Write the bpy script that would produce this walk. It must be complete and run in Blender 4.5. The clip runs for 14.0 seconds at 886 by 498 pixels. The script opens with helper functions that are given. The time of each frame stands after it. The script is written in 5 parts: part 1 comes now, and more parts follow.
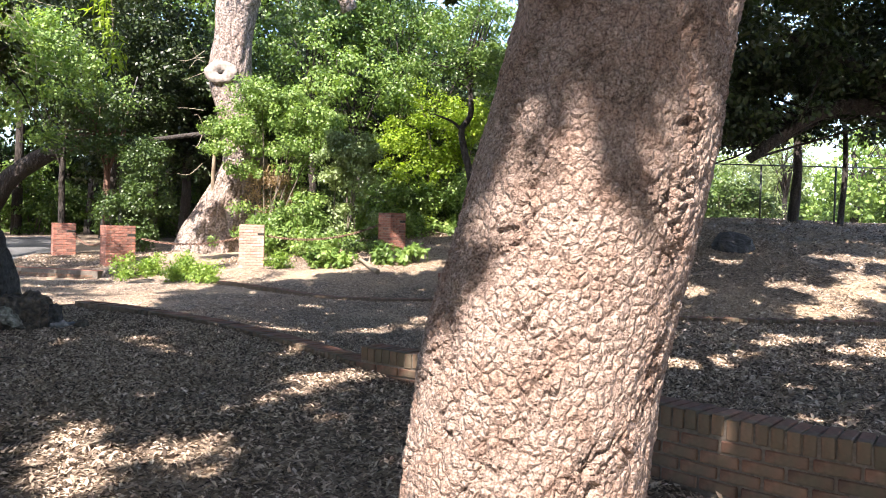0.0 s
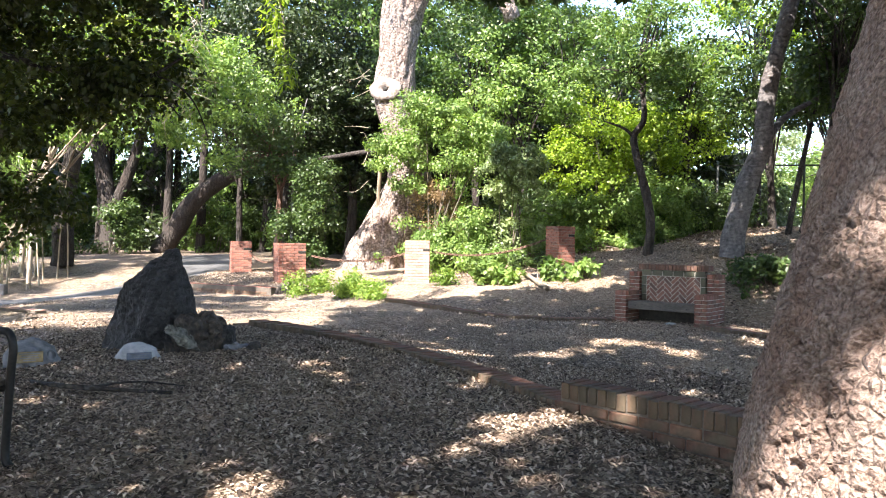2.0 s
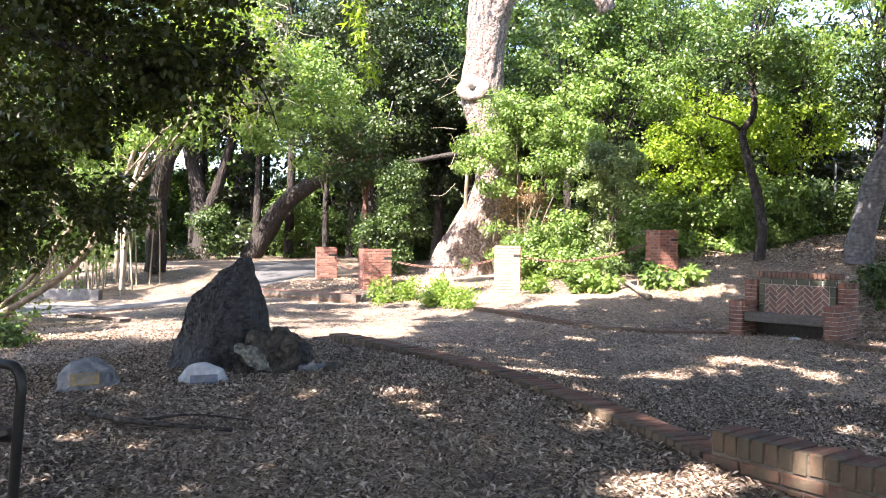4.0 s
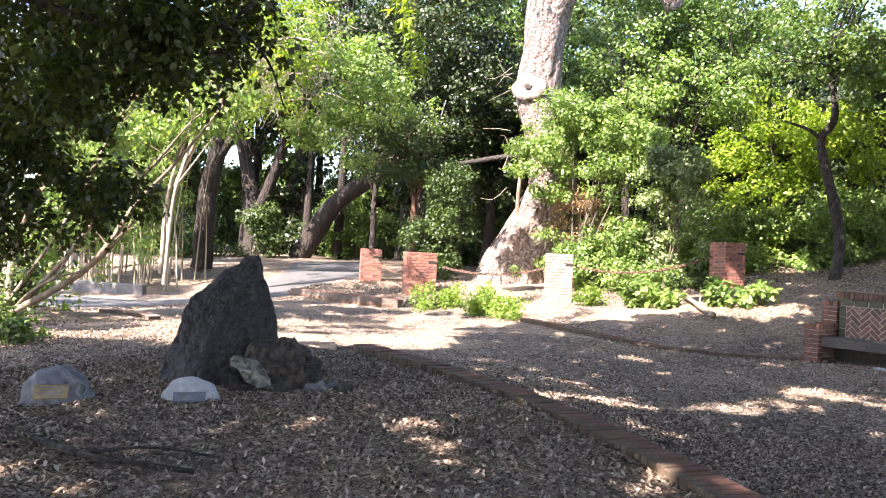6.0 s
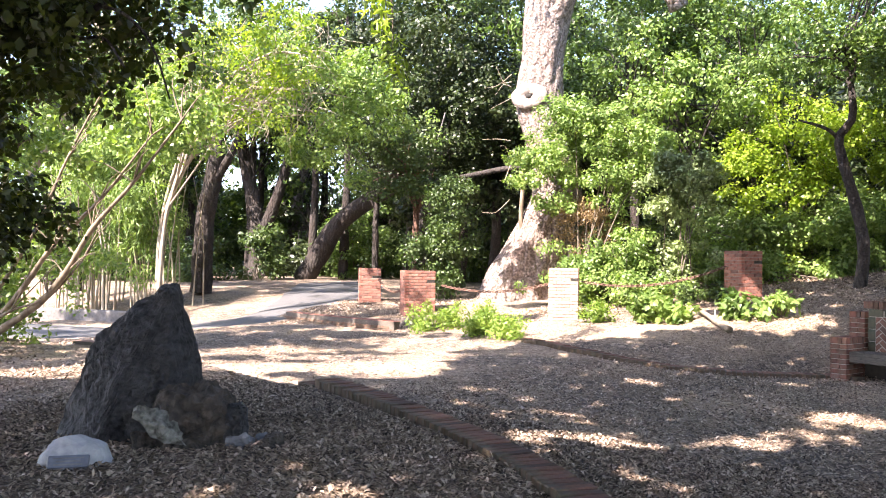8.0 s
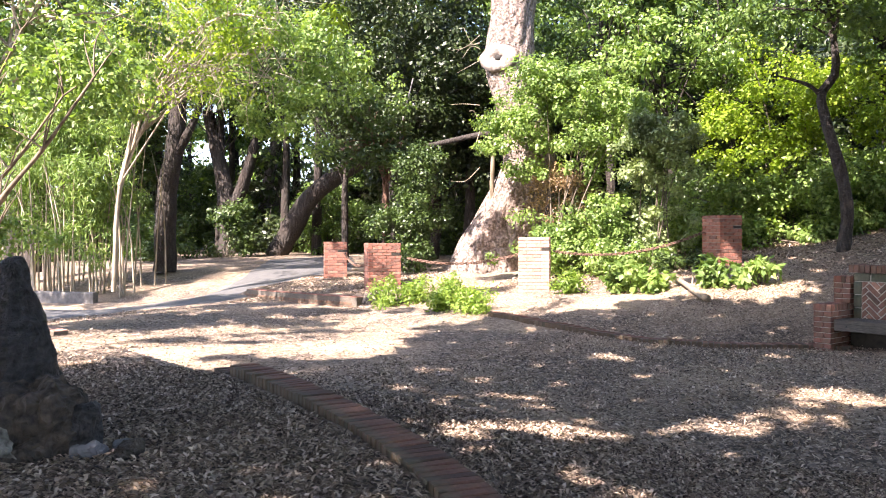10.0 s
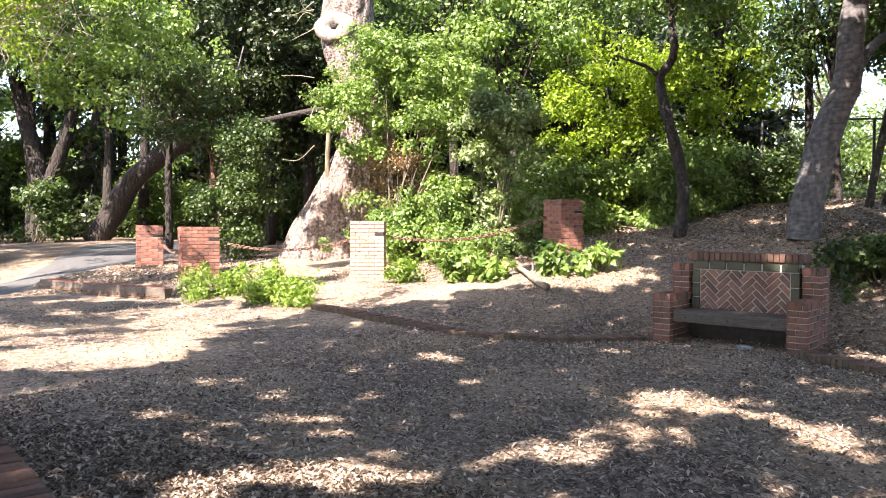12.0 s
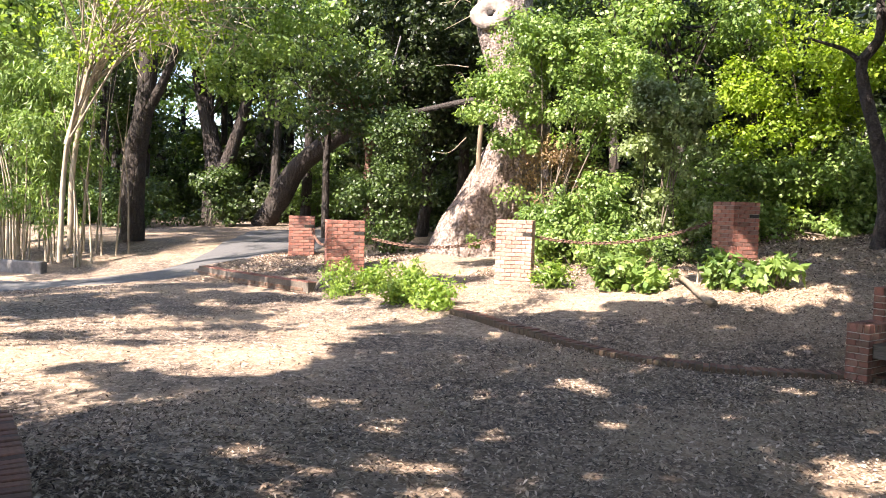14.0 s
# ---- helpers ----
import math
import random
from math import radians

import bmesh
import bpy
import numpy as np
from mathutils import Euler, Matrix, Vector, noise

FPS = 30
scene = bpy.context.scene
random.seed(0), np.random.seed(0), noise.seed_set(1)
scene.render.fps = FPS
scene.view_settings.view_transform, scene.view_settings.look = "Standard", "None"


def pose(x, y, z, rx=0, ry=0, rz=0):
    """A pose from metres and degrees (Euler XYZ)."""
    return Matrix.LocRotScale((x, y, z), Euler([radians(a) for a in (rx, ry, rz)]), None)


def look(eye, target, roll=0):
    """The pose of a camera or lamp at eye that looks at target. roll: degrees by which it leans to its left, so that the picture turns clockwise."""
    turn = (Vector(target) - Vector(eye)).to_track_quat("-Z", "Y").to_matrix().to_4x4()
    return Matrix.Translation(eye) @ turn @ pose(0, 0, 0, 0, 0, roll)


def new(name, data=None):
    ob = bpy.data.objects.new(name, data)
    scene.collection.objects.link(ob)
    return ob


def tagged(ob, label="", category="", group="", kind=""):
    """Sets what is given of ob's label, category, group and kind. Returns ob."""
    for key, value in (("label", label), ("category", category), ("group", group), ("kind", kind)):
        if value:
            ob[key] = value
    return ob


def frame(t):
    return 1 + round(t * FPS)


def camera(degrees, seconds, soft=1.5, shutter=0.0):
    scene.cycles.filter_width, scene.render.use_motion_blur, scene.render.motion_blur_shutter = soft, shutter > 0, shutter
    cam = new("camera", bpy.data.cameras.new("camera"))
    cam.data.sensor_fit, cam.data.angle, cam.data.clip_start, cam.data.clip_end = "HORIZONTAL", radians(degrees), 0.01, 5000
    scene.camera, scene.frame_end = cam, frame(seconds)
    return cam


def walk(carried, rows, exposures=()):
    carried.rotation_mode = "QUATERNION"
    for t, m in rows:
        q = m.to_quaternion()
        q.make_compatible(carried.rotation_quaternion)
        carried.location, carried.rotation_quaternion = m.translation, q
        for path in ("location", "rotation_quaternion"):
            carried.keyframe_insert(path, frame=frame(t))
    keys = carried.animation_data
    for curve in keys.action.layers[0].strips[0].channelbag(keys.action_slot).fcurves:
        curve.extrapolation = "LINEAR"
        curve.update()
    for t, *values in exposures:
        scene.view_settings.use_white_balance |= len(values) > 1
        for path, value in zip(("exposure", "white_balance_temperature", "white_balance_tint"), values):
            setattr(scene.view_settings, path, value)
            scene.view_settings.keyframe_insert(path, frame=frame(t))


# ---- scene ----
cam = camera(60.2, 14.0, soft=1.0)
PATH = [
    (0, (0.368, -0.71, 1.53), (0.351, 1.29, 1.478), 1.6),
    (0.5, (0.28, -0.518, 1.519), (0.157, 1.477, 1.466), 0.5),
    (1, (0.181, -0.331, 1.515), (0.03, 1.663, 1.462), 0.3),
    (1.5, (0.084, -0.083, 1.517), (-0.258, 1.887, 1.498), 0.8),
    (2, (-0.007, 0.151, 1.516), (-0.43, 2.105, 1.494), 0.9),
    (2.5, (-0.151, 0.388, 1.524), (-0.591, 2.339, 1.506), 0.6),
    (3, (-0.213, 0.639, 1.524), (-0.711, 2.576, 1.508), 0.3),
    (3.5, (-0.268, 0.855, 1.527), (-0.874, 2.761, 1.51), 0.7),
    (4, (-0.363, 1.075, 1.532), (-1.001, 2.971, 1.519), 0.7),
    (4.2, (-0.392, 1.153, 1.547), (-1.029, 3.048, 1.537), 0.9),
    (6.3, (-0.548, 2.205, 1.524), (-1.368, 4.029, 1.526), 3.5),
    (6.5, (-0.546, 2.308, 1.533), (-1.404, 4.115, 1.553), 4.2),
    (7, (-0.522, 2.538, 1.55), (-1.432, 4.319, 1.564), 4.3),
    (7.5, (-0.558, 2.834, 1.566), (-1.408, 4.644, 1.595), 4.3),
    (8, (-0.517, 3.1, 1.554), (-1.327, 4.928, 1.593), 1.0),
    (8.2, (-0.484, 3.219, 1.568), (-1.303, 5.043, 1.6), 0.2),
    (10.3, (-0.497, 4.325, 1.481), (-1.242, 6.18, 1.446), -0.1),
    (10.5, (-0.499, 4.484, 1.48), (-1.165, 6.369, 1.448), 0.2),
    (11, (-0.489, 4.833, 1.465), (-0.992, 6.769, 1.431), 0.1),
    (11.5, (-0.47, 5.201, 1.468), (-0.966, 7.138, 1.416), 0.6),
    (12, (-0.476, 5.551, 1.462), (-0.888, 7.507, 1.396), 0.2),
    (12.5, (-0.494, 5.818, 1.503), (-0.821, 7.789, 1.42), 0.2),
    (13, (-0.422, 6.113, 1.551), (-0.844, 8.065, 1.453), 1.4),
    (13.5, (-0.434, 6.295, 1.67), (-1.045, 8.195, 1.553), 2.5),
    (14, (-0.552, 6.501, 1.64), (-1.357, 8.33, 1.539), 1.8),
]
walk(cam, [(t, look(eye, target, roll)) for t, eye, target, roll in PATH],
     exposures=[(0, 2.18, 6400, 16), (1.5, 2.36, 6300, 14), (3, 2.72, 6350, 17), (8, 2.72, 6550, 23), (10.5, 2.54, 6600, 23), (12, 2.48, 6650, 20), (14, 2.28, 6700, 19)])

# ---- light ----
SUN_AZ, SUN_EL = -160.0, 46.0      # degrees from +y towards +x, and above the horizon
world = bpy.data.worlds.new("world")
scene.world = world
world.use_nodes = True
wn = world.node_tree
sky = wn.nodes.new("ShaderNodeTexSky")
sky.sky_type, sky.sun_disc = "NISHITA", False
sky.sun_elevation, sky.sun_rotation = radians(SUN_EL), radians(SUN_AZ)
wn.links.new(sky.outputs[0], wn.nodes["Background"].inputs[0])
wn.nodes["Background"].inputs[1].default_value = 0.13
sun_to = Vector((math.sin(radians(SUN_AZ)) * math.cos(radians(SUN_EL)), math.cos(radians(SUN_AZ)) * math.cos(radians(SUN_EL)), math.sin(radians(SUN_EL))))
sun = new("sun", bpy.data.lights.new("sun", "SUN"))
sun.data.energy, sun.data.angle, sun.data.color = 5.0, radians(0.53), (1.0, 0.92, 0.80)
sun.matrix_basis = look((0, 0, 30), Vector((0, 0, 30)) - sun_to)

rng = np.random.default_rng(7)


# ---- materials ----
def material(name, rough=0.8):
    m = bpy.data.materials.new(name)
    m.use_nodes = True
    b = m.node_tree.nodes["Principled BSDF"]
    b.inputs["Roughness"].default_value = rough
    return m, m.node_tree.nodes, m.node_tree.links, b


def ramp(nodes, links, src, stops):
    r = nodes.new("ShaderNodeValToRGB")
    while len(r.color_ramp.elements) < len(stops):
        r.color_ramp.elements.new(0.5)
    for e, (p, c) in zip(r.color_ramp.elements, stops):
        e.position, e.color = p, (*c, 1)
    links.new(src, r.inputs[0])
    return r.outputs[0]


def tex(nodes, links, kind, scale, detail=4.0, coord="Object", stretch=None):
    t = nodes.new("ShaderNodeTexNoise" if kind == "noise" else "ShaderNodeTexVoronoi")
    t.inputs["Scale"].default_value = scale
    if kind == "noise":
        t.inputs["Detail"].default_value = detail
    c = nodes.new("ShaderNodeTexCoord")
    out = c.outputs[coord]
    if stretch:
        mp = nodes.new("ShaderNodeMapping")
        mp.inputs["Scale"].default_value = stretch
        links.new(out, mp.inputs[0])
        out = mp.outputs[0]
    links.new(out, t.inputs["Vector"])
    return t


def mix(nodes, links, mode, fac, a, b):
    n = nodes.new("ShaderNodeMix")
    n.data_type, n.blend_type = "RGBA", mode
    for sock, v in ((n.inputs[0], fac), (n.inputs[6], a), (n.inputs[7], b)):
        if isinstance(v, (int, float)):
            sock.default_value = v
        elif isinstance(v, tuple):
            sock.default_value = (*v, 1)
        else:
            links.new(v, sock)
    return n.outputs[2]


def bump(nodes, links, bsdf, src, strength, dist):
    n = nodes.new("ShaderNodeBump")
    n.inputs["Strength"].default_value, n.inputs["Distance"].default_value = strength, dist
    links.new(src, n.inputs["Height"])
    links.new(n.outputs[0], bsdf.inputs["Normal"])


def litter_ground(name, chip, dark, mid, light, soil):
    """Leaf litter and wood chips over dry soil."""
    m, n, l, b = material(name, 0.95)
    v = tex(n, l, "voronoi", chip, stretch=(1, 1, 0.2))
    v2 = tex(n, l, "voronoi", chip * 2.3, stretch=(1.4, 0.8, 0.2))
    s1 = n.new("ShaderNodeSeparateColor")
    l.new(v.outputs["Color"], s1.inputs[0])
    s2 = n.new("ShaderNodeSeparateColor")
    l.new(v2.outputs["Color"], s2.inputs[0])
    c1 = ramp(n, l, s1.outputs[0], [(0.0, dark), (0.3, dark), (0.45, mid), (0.8, mid), (1.0, light)])
    c2 = ramp(n, l, s2.outputs[1], [(0.0, dark), (0.5, mid), (1.0, light)])
    c = mix(n, l, "MIX", 0.45, c1, c2)
    big = tex(n, l, "noise", 0.55, 6.0)
    f = ramp(n, l, big.outputs[0], [(0.42, (0, 0, 0)), (0.66, (1, 1, 1))])
    c = mix(n, l, "MIX", f, c, mix(n, l, "MIX", 0.55, c, soil))
    fine = tex(n, l, "noise", 60, 5.0)
    c = mix(n, l, "MULTIPLY", 0.6, c, ramp(n, l, fine.outputs[0], [(0.25, (0.35, 0.35, 0.35)), (0.7, (1.15, 1.12, 1.1))]))
    l.new(c, b.inputs["Base Color"])
    h = n.new("ShaderNodeMath")
    h.operation = "ADD"
    l.new(s1.outputs[1], h.inputs[0])
    l.new(s2.outputs[0], h.inputs[1])
    bump(n, l, b, h.outputs[0], 0.9, 0.03)
    return m


def brick_material(name, dark, mid, light, moss=0.0):
    m, n, l, b = material(name, 0.88)
    info = n.new("ShaderNodeObjectInfo")
    c = ramp(n, l, info.outputs["Random"], [(0.0, dark), (0.3, mid), (0.7, mid), (1.0, light)])
    g = tex(n, l, "noise", 35, 8.0)
    c = mix(n, l, "MULTIPLY", 0.75, c, ramp(n, l, g.outputs[0], [(0.3, (0.5, 0.48, 0.46)), (0.7, (1.2, 1.18, 1.15))]))
    d = tex(n, l, "noise", 5, 6.0)
    c = mix(n, l, "MIX", ramp(n, l, d.outputs[0], [(0.5, (0, 0, 0)), (0.72, (0.55, 0.55, 0.55))]), c, (0.20, 0.15, 0.12))
    if moss:
        k = tex(n, l, "noise", 3.1, 6.0)
        c = mix(n, l, "MIX", ramp(n, l, k.outputs[0], [(0.45, (0, 0, 0)), (0.62, (moss, moss, moss))]), c, (0.05, 0.06, 0.03))
    l.new(c, b.inputs["Base Color"])
    bump(n, l, b, g.outputs[0], 0.6, 0.006)
    return m


def plain_grain(name, a, c, scale, rough=0.85, relief=0.4, dist=0.01, stretch=None, metal=0.0):
    m, n, l, b = material(name, rough)
    t = tex(n, l, "noise", scale, 8.0, stretch=stretch)
    t2 = tex(n, l, "noise", scale / 7, 4.0, stretch=stretch)
    col = ramp(n, l, t.outputs[0], [(0.3, a), (0.7, c)])
    col = mix(n, l, "MULTIPLY", 0.6, col, ramp(n, l, t2.outputs[0], [(0.3, (0.55, 0.55, 0.55)), (0.7, (1.15, 1.15, 1.15))]))
    l.new(col, b.inputs["Base Color"])
    b.inputs["Metallic"].default_value = metal
    bump(n, l, b, t.outputs[0], relief, dist)
    return m


def bark(name, a, c, d, scale, lift=0.03, stretch=(1, 1, 0.3), crack_dark=0.6):
    """Fissured bark: colour darkened along the cracks between lighter plates."""
    m, n, l, b = material(name, 0.93)
    v = tex(n, l, "voronoi", scale, stretch=stretch)
    v.feature = "DISTANCE_TO_EDGE"
    g = tex(n, l, "noise", scale * 4, 9.0)
    w = tex(n, l, "noise", scale * 0.2, 5.0)
    col = ramp(n, l, g.outputs[0], [(0.28, a), (0.5, c), (0.75, d)])
    col = mix(n, l, "MIX", ramp(n, l, w.outputs[0], [(0.45, (0, 0, 0)), (0.65, (0.6, 0.6, 0.6))]), col, mix(n, l, "MULTIPLY", 1.0, col, (0.75, 0.6, 0.52)))
    crack = ramp(n, l, v.outputs["Distance"], [(0.0, (0.35, 0.35, 0.35)), (0.12, (1, 1, 1))])
    l.new(mix(n, l, "MULTIPLY", crack_dark, col, crack), b.inputs["Base Color"])
    h = n.new("ShaderNodeMath")
    h.operation = "ADD"
    l.new(ramp(n, l, v.outputs["Distance"], [(0.0, (0, 0, 0)), (0.25, (0.7, 0.7, 0.7))]), h.inputs[0])
    l.new(g.outputs[0], h.inputs[1])
    bump(n, l, b, h.outputs[0], 0.9, lift)
    return m


def leaf_material(name, dark, light, through_it=0.35, gloss=0.45):
    m, n, l, b = material(name, gloss)
    geo = n.new("ShaderNodeNewGeometry")
    c = ramp(n, l, geo.outputs["Random Per Island"], [(0.0, dark), (0.55, tuple((p + q) / 2 for p, q in zip(dark, light))), (1.0, light)])
    t = tex(n, l, "noise", 0.9, 4.0)
    c = mix(n, l, "MULTIPLY", 0.7, c, ramp(n, l, t.outputs[0], [(0.3, (0.6, 0.65, 0.6)), (0.7, (1.25, 1.2, 1.0))]))
    l.new(c, b.inputs["Base Color"])
    tr = n.new("ShaderNodeBsdfTranslucent")
    l.new(mix(n, l, "MULTIPLY", 1.0, c, (1.5, 1.6, 0.6)), tr.inputs[0])
    ms = n.new("ShaderNodeMixShader")
    ms.inputs[0].default_value = through_it
    l.new(b.outputs[0], ms.inputs[1])
    l.new(tr.outputs[0], ms.inputs[2])
    l.new(ms.outputs[0], n["Material Output"].inputs[0])
    return m


M_GROUND = litter_ground("leaf_litter", 17, (0.03, 0.022, 0.017), (0.17, 0.125, 0.092), (0.54, 0.44, 0.345), (0.50, 0.37, 0.245))
M_BRICK = brick_material("red_brick", (0.13, 0.055, 0.042), (0.27, 0.105, 0.075), (0.37, 0.17, 0.12))
M_BRICK_OLD = brick_material("weathered_brick", (0.07, 0.037, 0.028), (0.155, 0.072, 0.050), (0.235, 0.115, 0.077), 0.5)
M_BRICK_GREEN = brick_material("mossy_brick", (0.045, 0.055, 0.04), (0.075, 0.085, 0.06), (0.13, 0.11, 0.08), 0.5)
M_BRICK_BROWN = brick_material("brown_brick", (0.09, 0.055, 0.045), (0.17, 0.085, 0.065), (0.25, 0.13, 0.095))
# Red brick with some moss, darkened for the shade the bench stands in.
M_BRICK_BENCH = brick_material("shaded_bench_brick", (0.09, 0.042, 0.034), (0.19, 0.078, 0.058), (0.27, 0.125, 0.09), 0.25)
# Paler brick copy: strong sun on one pillar and kerb put into the colour.
M_BRICK_PALE = brick_material("pale_sunlit_brick", (0.34, 0.185, 0.15), (0.43, 0.255, 0.205), (0.52, 0.35, 0.29))
M_MORTAR = plain_grain("mortar", (0.36, 0.33, 0.28), (0.55, 0.51, 0.45), 40)
M_MORTAR_MID = plain_grain("old_mortar", (0.20, 0.165, 0.135), (0.33, 0.285, 0.24), 40)
M_STEM = plain_grain("brown_stems", (0.10, 0.075, 0.05), (0.27, 0.215, 0.15), 12, stretch=(1, 1, 0.2))
M_MORTAR_DARK = plain_grain("dirty_mortar", (0.07, 0.058, 0.046), (0.15, 0.125, 0.10), 40)
M_CORK = bark("cork_bark", (0.10, 0.065, 0.05), (0.30, 0.215, 0.175), (0.47, 0.375, 0.315), 34, 0.02, (1, 1, 0.75), 0.5)
M_OAK = bark("pale_oak_bark", (0.06, 0.046, 0.038), (0.21, 0.165, 0.14), (0.42, 0.35, 0.315), 4, 0.08, (1, 1, 0.45), 0.45)
M_GREY_BARK = bark("grey_bark", (0.05, 0.049, 0.051), (0.11, 0.105, 0.106), (0.19, 0.18, 0.178), 3, 0.02, (1, 1, 2.2), 0.35)
# Dark bark, lowered further so sunlit trunks read as standing in canopy shade.
M_DARK_BARK = bark("shade_darkened_bark", (0.014, 0.011, 0.010), (0.038, 0.031, 0.027), (0.08, 0.067, 0.058), 7, 0.04)
M_RED_BARK = bark("red_bark", (0.06, 0.035, 0.025), (0.16, 0.085, 0.06), (0.25, 0.14, 0.105), 9, 0.03, (1, 1, 0.15))
M_PALE_STEM = plain_grain("pale_stems", (0.22, 0.18, 0.13), (0.42, 0.36, 0.27), 12, stretch=(1, 1, 0.2))
M_TWIG = plain_grain("dry_twigs", (0.07, 0.055, 0.04), (0.16, 0.13, 0.10), 10)
M_LEAF_DARK = leaf_material("dark_oak_leaves", (0.028, 0.055, 0.014), (0.075, 0.12, 0.028), 0.25)
M_LEAF_MID = leaf_material("green_leaves", (0.045, 0.092, 0.020), (0.135, 0.205, 0.048), 0.3)
M_LEAF_LIME = leaf_material("bright_green_leaves", (0.085, 0.155, 0.034), (0.25, 0.345, 0.11), 0.36)
M_LEAF_YELLOW = leaf_material("yellow_green_leaves", (0.10, 0.17, 0.016), (0.30, 0.39, 0.05), 0.48)
M_LEAF_WEED = leaf_material("yellowish_weed_leaves", (0.09, 0.17, 0.025), (0.27, 0.37, 0.08), 0.4)
M_LEAF_GREY = leaf_material("grey_green_leaves", (0.14, 0.19, 0.09), (0.27, 0.33, 0.17), 0.35)
# Leaf colour of the overhanging holly oak, with its shade mixed in.
M_LEAF_SHADE = leaf_material("shaded_holly_oak_leaves", (0.027, 0.037, 0.009), (0.075, 0.09, 0.018), 0.44, 0.4)
# Darkest leaf copy: deep shade is put into the colour itself.
M_LEAF_DEEP = leaf_material("shade_darkened_leaves", (0.014, 0.026, 0.009), (0.045, 0.068, 0.018), 0.18)
M_LEAF_DRY = leaf_material("dry_leaves", (0.16, 0.10, 0.06), (0.34, 0.24, 0.15), 0.25)
def chip_material():
    m, n, l, b = material("dry_litter", 0.85)
    geo = n.new("ShaderNodeNewGeometry")
    c = ramp(n, l, geo.outputs["Random Per Island"], [(0.0, (0.03, 0.02, 0.015)), (0.32, (0.15, 0.108, 0.08)), (0.68, (0.35, 0.27, 0.20)), (1.0, (0.60, 0.49, 0.38))])
    l.new(c, b.inputs["Base Color"])
    return m


M_CHIP = chip_material()
M_ROCK = plain_grain("dark_boulder", (0.006, 0.0065, 0.008), (0.062, 0.060, 0.064), 26, 0.6, 1.0, 0.07, (0.8, 0.8, 1.1))
M_ROCK_GREY = plain_grain("grey_boulder", (0.09, 0.095, 0.11), (0.25, 0.255, 0.265), 14, 0.8, 0.7, 0.02)
M_ROCK_PALE = plain_grain("pale_boulder", (0.34, 0.35, 0.37), (0.52, 0.52, 0.52), 22, 0.8, 0.5, 0.01)
M_ROCK_BROWN = plain_grain("brown_rock", (0.012, 0.010, 0.009), (0.105, 0.084, 0.066), 19, 0.8, 1.0, 0.06)
M_ROCK_LICHEN = plain_grain("lichen_rock", (0.035, 0.034, 0.028), (0.32, 0.32, 0.28), 24, 0.85, 0.9, 0.03)
M_BRONZE = plain_grain("bronze_plaque", (0.20, 0.15, 0.08), (0.33, 0.26, 0.15), 30, 0.5, 0.2, 0.004, metal=0.5)
M_SLATE = plain_grain("slate_plaque", (0.10, 0.12, 0.16), (0.17, 0.19, 0.24), 30, 0.45, 0.2, 0.003)
M_PLANK = plain_grain("weathered_plank", (0.045, 0.038, 0.032), (0.13, 0.11, 0.092), 14, 0.75, 0.6, 0.006, (1, 8, 8))
M_PLANK_DARK = plain_grain("dark_timber", (0.025, 0.02, 0.018), (0.06, 0.05, 0.04), 14)
M_IRON = plain_grain("rusty_iron", (0.10, 0.055, 0.04), (0.24, 0.14, 0.10), 60, 0.7, 0.4, 0.003, metal=0.3)
M_STEEL = plain_grain("fence_steel", (0.035, 0.037, 0.036), (0.08, 0.085, 0.08), 30, 0.6, 0.2, 0.002, metal=0.5)
M_BLACK_IRON = plain_grain("black_iron", (0.010, 0.010, 0.011), (0.028, 0.027, 0.026), 40, 0.45, 0.3, 0.002, metal=0.4)
M_ROAD = plain_grain("asphalt", (0.055, 0.056, 0.06), (0.12, 0.118, 0.116), 45, 0.9, 0.5, 0.01)
# Concrete of the retaining wall, its shadow put in as a lower colour.
M_CONCRETE = plain_grain("shade_darkened_concrete", (0.09, 0.085, 0.08), (0.17, 0.16, 0.15), 12, 0.9, 0.4, 0.01)
M_LOG = plain_grain("bare_log", (0.13, 0.10, 0.07), (0.28, 0.23, 0.17), 9, 0.85, 0.5, 0.01, (1, 6, 6))
M_CALLUS = plain_grain("pale_callus_wood", (0.13, 0.105, 0.09), (0.32, 0.27, 0.235), 7, 0.85, 0.8, 0.05)
# Near-black colour that stands for the shade inside knot and brick slot.
M_HOLLOW_SHADE = plain_grain("knot_hole", (0.012, 0.01, 0.008), (0.03, 0.025, 0.02), 20)


# ---- builders ----
def mesh_object(name, verts, faces, mat, parent=None, smooth=False, label=""):
    me = bpy.data.meshes.new(name)
    me.from_pydata([tuple(v) for v in verts], [], faces)
    me.materials.append(mat)
    if smooth:
        me.shade_smooth()
    ob = new(name, me)
    ob.parent = parent
    if label:
        ob["label"] = label
    return ob


def part(name, bm, mat, parent=None, label="", smooth=False):
    me = bpy.data.meshes.new(name)
    bm.to_mesh(me)
    bm.free()
    me.materials.append(mat)
    if smooth:
        me.shade_smooth()
    ob = new(name, me)
    ob.parent = parent
    if label:
        ob["label"] = label
    return ob


def empty(name, m=None):
    ob = new(name)
    if m is not None:
        ob.matrix_basis = m
    return ob


def box(sx, sy, sz, bevel=0.0, seg=1, at=(0, 0, 0)):
    bm = bmesh.new()
    bmesh.ops.create_cube(bm, size=1, matrix=Matrix.Translation(at) @ Matrix.Diagonal((sx, sy, sz, 1)))
    if bevel:
        bmesh.ops.bevel(bm, geom=bm.edges[:], offset=bevel, segments=seg, affect="EDGES", profile=0.6)
    return bm


